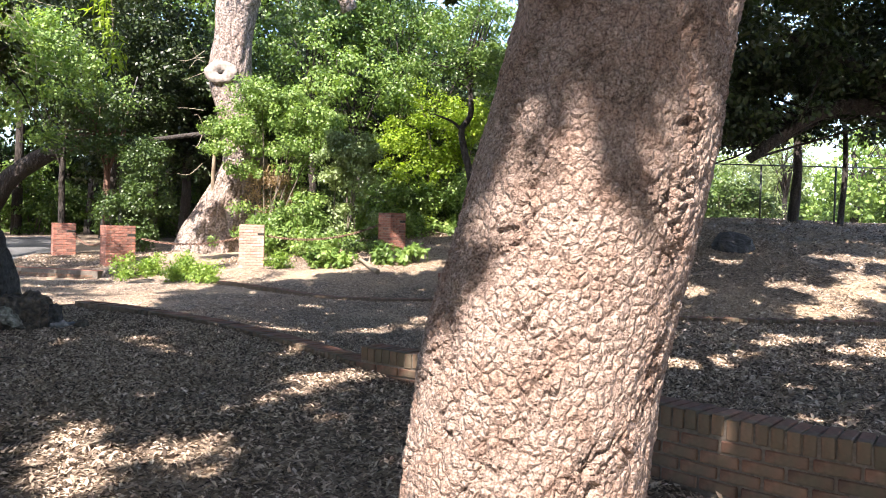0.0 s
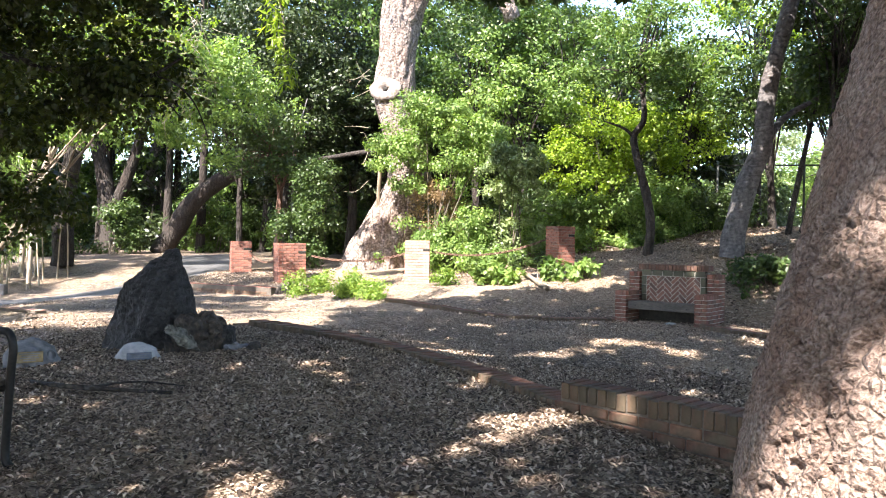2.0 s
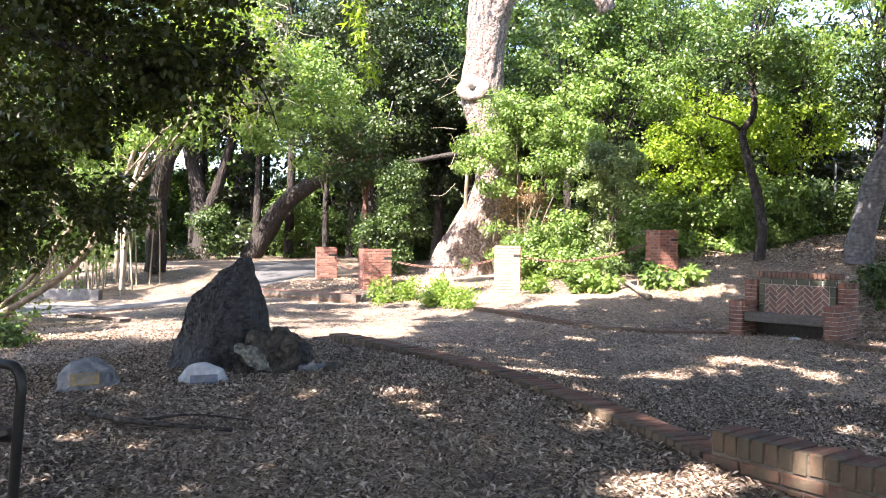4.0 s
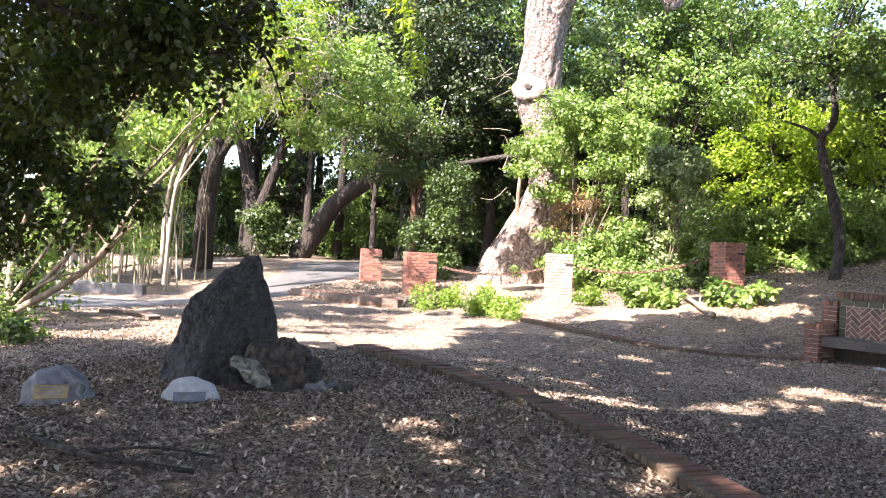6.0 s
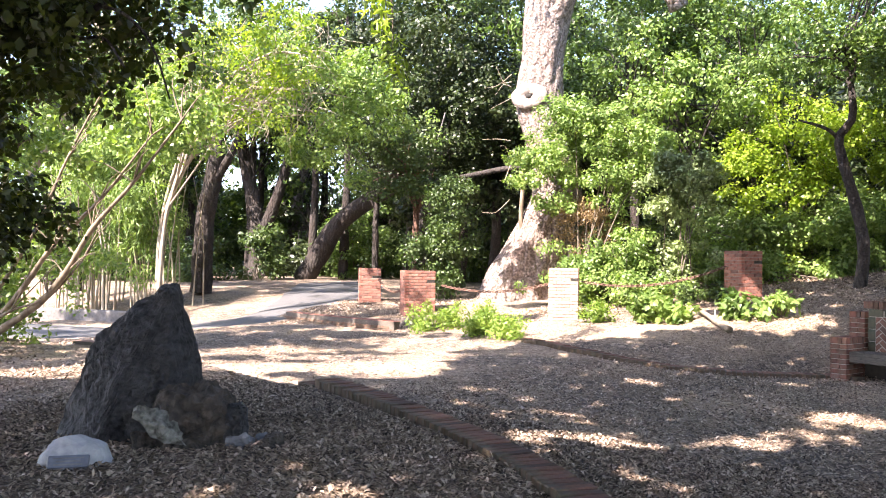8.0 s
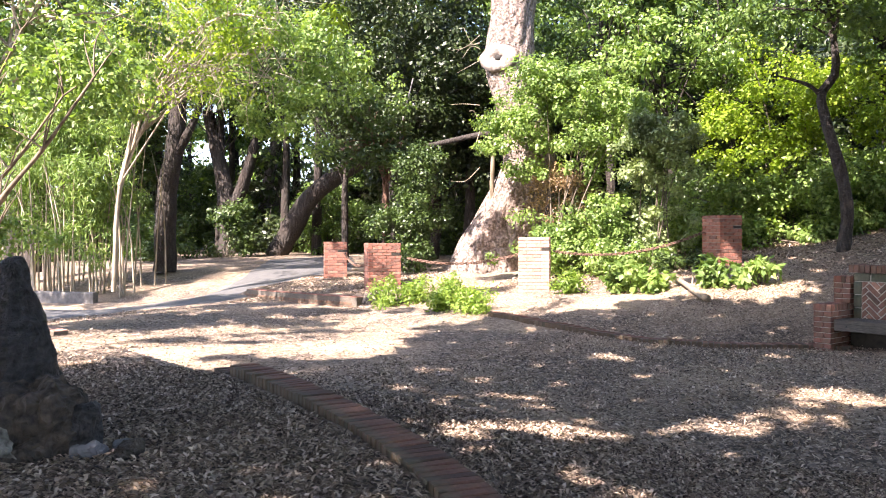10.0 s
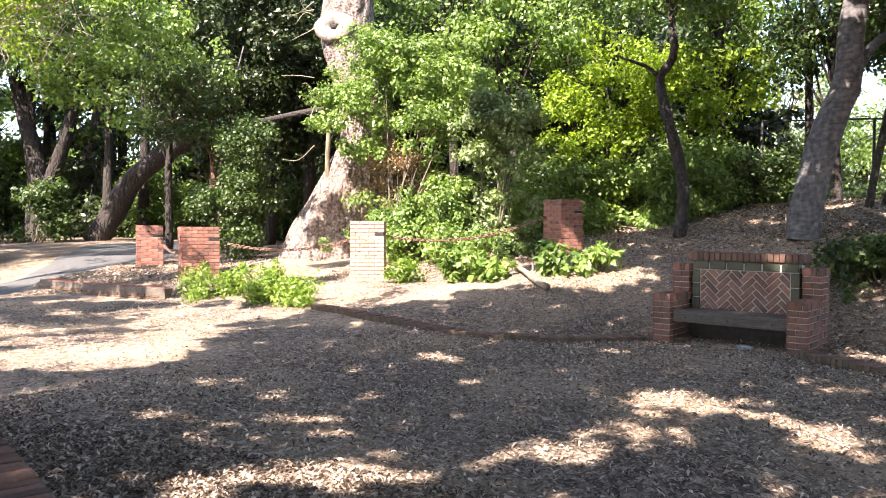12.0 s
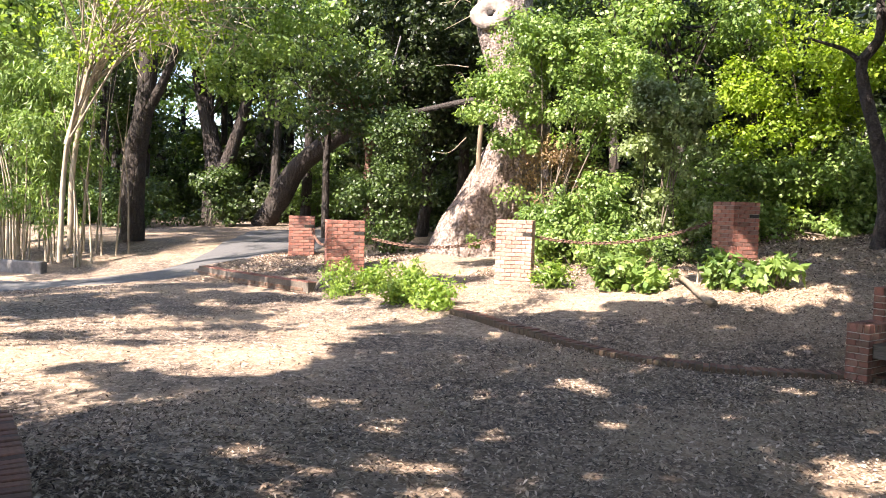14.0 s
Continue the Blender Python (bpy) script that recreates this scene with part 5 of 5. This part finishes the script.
# ---- near shrubs on the path's side ----
def hanging_oak():
    ob = tagged(empty("holly_oak"), "dark shaded holly oak hanging low over the path", "tree")
    limb("trunk", [(-8.2, 3.4, 0.2), (-7.8, 3.6, 2), (-7.0, 4.2, 3.8), (-6.0, 5.0, 5.0)], 0.26, 0.12, M_DARK_BARK, ob)
    limb("limb", [(-7.0, 4.3, 3.7), (-5.6, 5.4, 4.1), (-4.9, 6.0, 3.95)], 0.08, 0.02, M_DARK_BARK, ob)
    limb("limb", [(-7.2, 4.2, 3.2), (-6.0, 5.6, 3.5), (-5.0, 6.8, 3.4)], 0.07, 0.02, M_DARK_BARK, ob)
    limb("limb", [(-7.0, 4.3, 3.7), (-5.6, 5.4, 3.2), (-4.55, 6.0, 2.9), (-4.1, 6.05, 2.84), (-3.85, 6.05, 2.9), (-3.62, 6.1, 3.05)], 0.038, 0.010, M_DARK_BARK, ob, 22, 8)
    limb("limb", [(-4.1, 6.05, 2.84), (-3.95, 6.0, 2.72), (-3.7, 5.95, 2.68), (-3.5, 5.9, 2.5)], 0.016, 0.005, M_DARK_BARK, ob, 12, 6)
    limb("limb", [(-3.85, 6.05, 2.9), (-3.6, 6.0, 2.8), (-3.42, 6.0, 2.62), (-3.3, 6.0, 2.35)], 0.012, 0.004, M_DARK_BARK, ob, 12, 6)
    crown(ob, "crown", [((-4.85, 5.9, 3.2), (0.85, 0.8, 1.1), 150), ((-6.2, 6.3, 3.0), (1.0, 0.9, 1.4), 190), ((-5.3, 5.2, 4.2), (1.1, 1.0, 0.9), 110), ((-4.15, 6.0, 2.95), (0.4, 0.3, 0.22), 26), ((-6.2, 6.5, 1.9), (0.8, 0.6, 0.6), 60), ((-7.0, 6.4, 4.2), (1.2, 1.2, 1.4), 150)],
          M_LEAF_SHADE, 70, 0.2, 0.06, 0.9, 0.3, "small leaves coloured dark to stand for shade", 0.7)
    return ob


hanging_oak()


def stem_shrub():
    ob = tagged(empty("multi_stem_shrub"), "leafy shrub with crooked slanting brown stems", "shrub")
    base = Vector((-11.6, 10.5, 0.05))
    tips = [((-10.1, 10.5, 0.78), (-9.4, 10.5, 1.32), (-8.9, 10.5, 1.95), (-8.3, 10.6, 2.55), (-7.6, 10.7, 3.35), 0.062), ((-10.5, 10.6, 0.95), (-9.75, 10.6, 1.72), (-9.0, 10.7, 2.35), (-8.2, 10.8, 3.2), 0.05),
            ((-11.7, 10.8, 1.2), (-11.3, 10.8, 2.0), (-11.2, 11.0, 3.0), (-10.7, 11.2, 4.2), 0.07), ((-11.0, 10.8, 1.2), (-10.4, 10.9, 2.1), (-10.0, 11.0, 3.0), (-9.4, 11.2, 4.2), 0.035),
            ((-12.4, 10.7, 0.9), (-12.6, 10.8, 1.8), (-12.9, 11.0, 2.8), (-12.8, 11.2, 4.0), 0.05), ((-10.9, 10.4, 0.5), (-10.3, 10.4, 0.8), (-9.7, 10.5, 1.0), (-9.2, 10.6, 1.5), 0.025)]
    tw = []
    for *knots, r in tips:
        limb("stem", [base + Vector((random.uniform(-0.2, 0.2), random.uniform(-0.15, 0.15), 0))] + knots, r, 0.012, M_STEM, ob, 18, 8, 0.3, 4)
        for p in knots[1:]:
            for _ in range(3):
                e = Vector(p) + Vector((random.uniform(-0.7, 0.7), random.uniform(-0.3, 0.3), random.uniform(0.1, 0.8)))
                tw.append(([p, Vector(p).lerp(e, 0.5) + Vector((random.uniform(-0.1, 0.1), 0, 0.08)), e], 0.012, 0.004))
    tagged(limbs("twig_tangle", tw, M_STEM, ob, 5, 6), kind="stuff")
    crown(ob, "foliage", [((-12.5, 11.2, 2.0), (1.0, 0.8, 1.0), 80), ((-12.3, 11.2, 3.4), (1.2, 0.8, 0.8), 60), ((-9.8, 12.0, 3.9), (1.7, 1.0, 0.8), 80), ((-10.9, 11.6, 3.4), (1.2, 0.8, 0.9), 50), ((-10.9, 10.9, 1.0), (0.5, 0.4, 0.4), 14), ((-12.4, 12.4, 1.3), (1.4, 0.5, 1.2), 90), ((-8.4, 11.2, 3.3), (1.0, 0.7, 0.7), 50)], M_LEAF_LIME, 40, 0.22, 0.085, label="sparse yellow-green leaves")
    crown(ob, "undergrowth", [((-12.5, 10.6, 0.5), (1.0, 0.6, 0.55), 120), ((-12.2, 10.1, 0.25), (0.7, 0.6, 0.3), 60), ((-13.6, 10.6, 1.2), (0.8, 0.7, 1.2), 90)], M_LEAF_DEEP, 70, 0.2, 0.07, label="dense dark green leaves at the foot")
    return ob


stem_shrub()


def bamboo():
    ob = tagged(empty("bamboo_thicket"), "sunlit bamboo thicket with pale canes", "bamboo")
    tw = []
    for i in range(60):
        x, y = random.uniform(-24.5, -19.0), random.uniform(21.5, 24.5)
        z = gz(x, y)
        t = random.uniform(-0.8, 0.8)
        tw.append(([(x, y, z - 0.1), (x + t * 0.4, y, z + 2.4), (x + t * 1.6, y - 0.3, z + random.uniform(4, 7))], 0.035, 0.01))
    for knots, r0, r1 in tw:
        limb("cane", knots, r0, r1, M_PALE_STEM, ob, 7, 6, 0.1)
    crown(ob, "foliage", [((-21.8, 22.2, 2.6), (2.4, 1.1, 2.4), 190), ((-22, 22.6, 5.8), (3.0, 1.4, 2.0), 170), ((-19.8, 22.2, 4.0), (0.9, 1.0, 2.6), 80)], M_LEAF_LIME, 60, 0.4, 0.2, 1.0, 0.8, slim=0.22)
    return ob


bamboo()

# ---- low plants ----
for x, y, s, tall in ((-7.6, 18.15, 0.42, 0.5), (-7.2, 18.55, 0.32, 0.42), (-5.95, 17.45, 0.45, 0.5), (-5.45, 17.15, 0.42, 0.4), (-6.1, 17.9, 0.3, 0.45), (-4.05, 19.0, 0.32, 0.42)):
    bush("weeds", "lush sunlit green weeds growing in the litter", [((x, y, gz(x, y) + tall * 0.3), (s * 1.0, s * 0.75, tall * 0.34), 26), ((x + 0.05, y, gz(x, y) + tall * 0.7), (s * 0.55, s * 0.4, tall * 0.3), 9)], M_LEAF_WEED, 24, 0.14, 0.09, 26, M_LEAF_WEED, category="weeds", flat=1.1, droop=-0.25, slim=0.36)
for x, y, s, tall in ((-2.95, 18.8, 0.36, 0.6), (-2.35, 18.8, 0.32, 0.55), (-3.0, 19.6, 0.45, 0.6)):
    bush("broadleaf_plant", "broad-leaved bright green plant in sun", [((x, y, gz(x, y) + tall * 0.5), (s * 0.72, s * 0.5, tall * 0.42), 20)], M_LEAF_LIME, 18, 0.13, 0.14, 10, category="plant")
for x, y, s, tall in ((-1.33, 18.9, 0.22, 0.5), (-0.55, 18.9, 0.36, 0.5)):
    bush("broadleaf_plant", "glossy large-leaved green plant on the bank", [((x, y, gz(x, y) + tall * 0.5), (s * 0.72, s * 0.5, tall * 0.42), 18)], M_LEAF_LIME, 18, 0.13, 0.15, 10, category="plant", slim=0.55)
bush("shrub", "dark glossy shrub with pale flowers beside the bench", [((2.9, 17.3, 0.95), (0.42, 0.35, 0.26), 24), ((3.5, 17.2, 1.0), (0.5, 0.4, 0.3), 24)], M_LEAF_DARK, 34, 0.18, 0.10)
bush("ground_ivy", "low dark green ivy patch on the bank", [((-2.2, 21.0, 1.0), (0.7, 0.5, 0.2), 40)], M_LEAF_DARK, 50, 0.14, 0.07)

# ---- small things ----
lg = tagged(empty("fallen_branch"), "bare fallen branch lying on the litter", "branch")
limb("log", [(-2.05, 19.35, gz(-2.05, 19.35) + 0.10), (-1.85, 18.9, gz(-1.85, 18.9) + 0.10), (-1.62, 18.3, gz(-1.62, 18.3) + 0.08), (-1.36, 17.75, gz(-1.36, 17.75) + 0.07)], 0.04, 0.065, M_LOG, lg, 14, 10)


def fence():
    ob = tagged(empty("chain_link_fence"), "dark steel chain-link fence along the crest", "fence")
    z = 2.0
    for x in np.arange(3.4, 16, 2.6):
        bm = bmesh.new()
        bmesh.ops.create_cone(bm, cap_ends=True, segments=10, radius1=0.035, radius2=0.035, depth=2.3, matrix=pose(x, 26.2, z + 0.95))
        part("post", bm, M_STEEL, ob, smooth=True)
    bm = bmesh.new()
    bmesh.ops.create_cone(bm, cap_ends=True, segments=8, radius1=0.025, radius2=0.025, depth=12.6, matrix=pose(9.7, 26.2, z + 2.08, 0, 90))
    part("rail", bm, M_STEEL, ob, smooth=True)
    verts, faces = [], []
    for s in (-1, 1):
        for i in range(-20, 130):
            x0 = 3.4 + i * 0.11
            a, b = (x0, 0.0), (x0 + s * 2.0, 2.0)
            pts = [(a[0] + (b[0] - a[0]) * t, b[1] * t) for t in (0, 1)]
            if max(p[0] for p in pts) > 16 or min(p[0] for p in pts) < 3.4:
                continue
            k = len(verts)
            for x, h in pts:
                for dx, dy in ((-0.003, 0), (0.003, 0), (0, 0.004)):
                    verts.append((x + dx, 26.2 + dy, z + 0.05 + h))
            for e in range(3):
                faces.append((k + e, k + (e + 1) % 3, k + 3 + (e + 1) % 3, k + 3 + e))
    tagged(mesh_object("wire_mesh", verts, faces, M_STEEL, ob), kind="stuff")
    return ob


fence()

# low retaining wall across the lane
rw = part("retaining_wall", box(4.2, 0.25, 0.8, 0.06, 2), M_CONCRETE)
rw.matrix_basis = pose(-21.0, 20.9, -0.50, 0, 0, 8)
tagged(rw, "low pale concrete retaining wall across the lane", "wall", kind="structure")


# a yellow-green sprig hanging from the trees above the court's edge
sp = tagged(empty("hanging_branch"), "yellow-green leafy sprig hanging from a high branch", "branch")
limb("twig", [(-7.0, 12.0, 7.6), (-6.2, 12.6, 6.8), (-5.75, 12.8, 5.6), (-5.65, 12.8, 4.5)], 0.03, 0.006, M_TWIG, sp, 12, 6)
leaves("foliage", [(-5.95 + 0.3 * t + 0.1 * math.sin(9 * t), 12.75, 6.4 - 2.1 * t) for t in np.linspace(0, 1, 26)], 0.2, 12, 0.17, M_LEAF_YELLOW, sp, 1.0, 0.9, 0.28)

# ---- loose litter ----
def litter(name, count, x0, x1, y0, y1, size, mat, label, lie=0.35, thin=False):
    x, y = rng.uniform(x0, x1, count), rng.uniform(y0, y1, count)
    keep = np.abs(y - np.interp(x, KX, KY)) > 0.2
    if thin:
        # Chips thinned beyond this line to imitate ground washed out by sun.
        sun_zone = np.clip((y - np.interp(x, [-9, -5.5, -4, -2.5, 0, 3], [9.0, 9.6, 13.5, 16.5, 19.5, 22])) / 1.2, 0, 1)
        keep &= rng.random(count) > sun_zone * 0.8
    x, y = x[keep], y[keep]
    n = len(x)
    a = rng.uniform(0, 2 * math.pi, n)
    s = size * rng.uniform(0.4, 1.4, n)
    w = s * rng.uniform(0.18, 0.5, n)
    tilt, roll = rng.normal(0, lie, n), rng.normal(0, lie * 1.25, n)
    z = height(x, y) + 0.008 + np.abs(np.sin(tilt)) * s * 0.5
    u = np.stack([np.cos(a) * np.cos(tilt), np.sin(a) * np.cos(tilt), np.sin(tilt)], -1)
    v = np.stack([-np.sin(a) * np.cos(roll), np.cos(a) * np.cos(roll), np.sin(roll)], -1)
    p = np.stack([x, y, z], -1)
    lift = np.array([0, 0, 1.0]) * (s * 0.12)[:, None]
    q = np.empty((n, 4, 3))
    q[:, 0] = p - u * s[:, None] / 2
    q[:, 1] = p + v * w[:, None] / 2 + lift
    q[:, 2] = p + u * s[:, None] / 2
    q[:, 3] = p - v * w[:, None] / 2 + lift
    base = np.arange(n)[:, None] * 4
    tri = np.hstack([base, base + 1, base + 2, base, base + 2, base + 3]).reshape(-1)
    me = bpy.data.meshes.new(name)
    me.vertices.add(n * 4)
    me.vertices.foreach_set("co", q.reshape(-1))
    me.loops.add(n * 6)
    me.loops.foreach_set("vertex_index", tri.astype(np.int32))
    me.polygons.add(n * 2)
    me.polygons.foreach_set("loop_start", np.arange(0, n * 6, 3, dtype=np.int32))
    me.update(calc_edges=True)
    me.materials.append(mat)
    return tagged(new(name, me), label, "leaf litter", kind="stuff")


litter("leaf_litter", 40000, 0.5, 9.0, 3.0, 9.5, 0.06, M_CHIP, "dry fallen leaves beyond the brick wall")
litter("leaf_litter", 290000, -6.5, 3.2, 1.6, 9.5, 0.036, M_CHIP, "dry fallen oak leaves and bark chips")
litter("leaf_litter", 290000, -9.0, 8.5, 6.0, 20.5, 0.038, M_CHIP, "dry fallen leaves over the sunken court", 0.36, True)
litter("leaf_litter", 30000, -6.0, 4.0, 20.0, 25.5, 0.06, M_CHIP, "dry fallen leaves on the bank by the pillars", 0.3)
litter("leaf_litter", 9000, -12.4, -8.0, 19.0, 23.0, 0.06, M_CHIP, "dry fallen leaves inside the brick planter", 0.3)
litter("leaf_litter", 40000, 2.0, 16.0, 8.0, 27.0, 0.08, M_CHIP, "dry fallen leaves on the shaded bank")
litter("leaf_litter", 14000, -16.0, -8.0, 6.5, 18.0, 0.045, M_CHIP, "dry fallen leaves beside the lane")

# small things by the path
def park_bench():
    """Iron bench facing the path: two end frames with curved arms, plank slats."""
    ob = tagged(empty("park_bench", pose(-2.86, 3.35, gz(-2.86, 3.35) - 0.01, 0, 0, -3)), "black iron park bench with curved arms and dark slats", "bench")
    for y in (0.0, -1.45):
        limb("arm", [(0.03, y, 0.0), (-0.02, y, 0.06), (-0.005, y, 0.3), (0.012, y, 0.5), (0.022, y, 0.60), (0.0, y, 0.665), (-0.06, y, 0.68), (-0.25, y, 0.675), (-0.50, y, 0.66)], 0.021, 0.019, M_BLACK_IRON, ob, 34, 10, 0.03)
        limb("back_leg", [(-0.48, y, 0.0), (-0.43, y, 0.25), (-0.44, y, 0.45), (-0.50, y, 0.66), (-0.58, y, 0.92)], 0.021, 0.018, M_BLACK_IRON, ob, 20, 10, 0.03)
        limb("seat_rail", [(0.0, y, 0.40), (-0.2, y, 0.385), (-0.43, y, 0.38)], 0.02, 0.02, M_BLACK_IRON, ob, 10, 8, 0.03)
    for k in range(5):
        part("slat", box(0.066, 1.5, 0.028, 0.006, 2, at=(-0.055 - 0.085 * k, -0.725, 0.425 - 0.006 * k)), M_PLANK, ob, "grey weathered seat slat")
    for k in range(4):
        part("back_slat", box(0.026, 1.5, 0.07, 0.006, 2, at=(-0.445 - 0.03 * k, -0.725, 0.53 + 0.105 * k)), M_PLANK, ob, "grey weathered back slat")
    return ob


park_bench()
for x, y, s, tall in ((-8.7, 8.2, 0.45, 0.5), (-9.5, 8.9, 0.55, 0.6)):
    bush("weeds", "dull green weeds at the foot of the shrub", [((x, y, gz(x, y) + tall * 0.35), (s, s * 0.8, tall * 0.4), 30)], M_LEAF_MID, 30, 0.14, 0.07, 20, category="weeds")
br = tagged(empty("fallen_branch"), "dark dead branch lying in the litter", "branch")
limb("stem", [(-4.1, 4.95, gz(-4.1, 4.95) + 0.02), (-3.5, 4.75, gz(-3.5, 4.75) + 0.05), (-2.9, 4.85, gz(-2.9, 4.85) + 0.03)], 0.02, 0.012, M_DARK_BARK, br, 12, 7)
limb("twig", [(-3.5, 4.75, gz(-3.5, 4.75) + 0.05), (-3.25, 4.95, gz(-3.25, 4.95) + 0.06), (-2.95, 5.1, gz(-2.95, 5.1) + 0.03)], 0.01, 0.005, M_DARK_BARK, br, 8, 6)
stake = tagged(empty("stake", pose(-1.72, 19.2, gz(-1.72, 19.2))), "short pale wooden stake in the ground", "stake")
limb("shaft", [(0, 0, -0.05), (0.01, 0, 0.15), (0, 0, 0.32)], 0.02, 0.016, M_PALE_STEM, stake, 6, 7, 0.1)
bm = bmesh.new()
bmesh.ops.create_icosphere(bm, subdivisions=3, radius=0.06)
for v in bm.verts:
    v.co = Vector((v.co.x * 1.4, v.co.y * 0.9, v.co.z * 0.45)) * (1 + 0.5 * noise.noise(v.co * 40))
paper = part("crumpled_paper", bm, M_ROCK_PALE)
paper.matrix_basis = pose(1.15, 15.0, gz(1.15, 15.0) + 0.02)
tagged(paper, "crumpled scrap of pale paper under the bench", "paper")
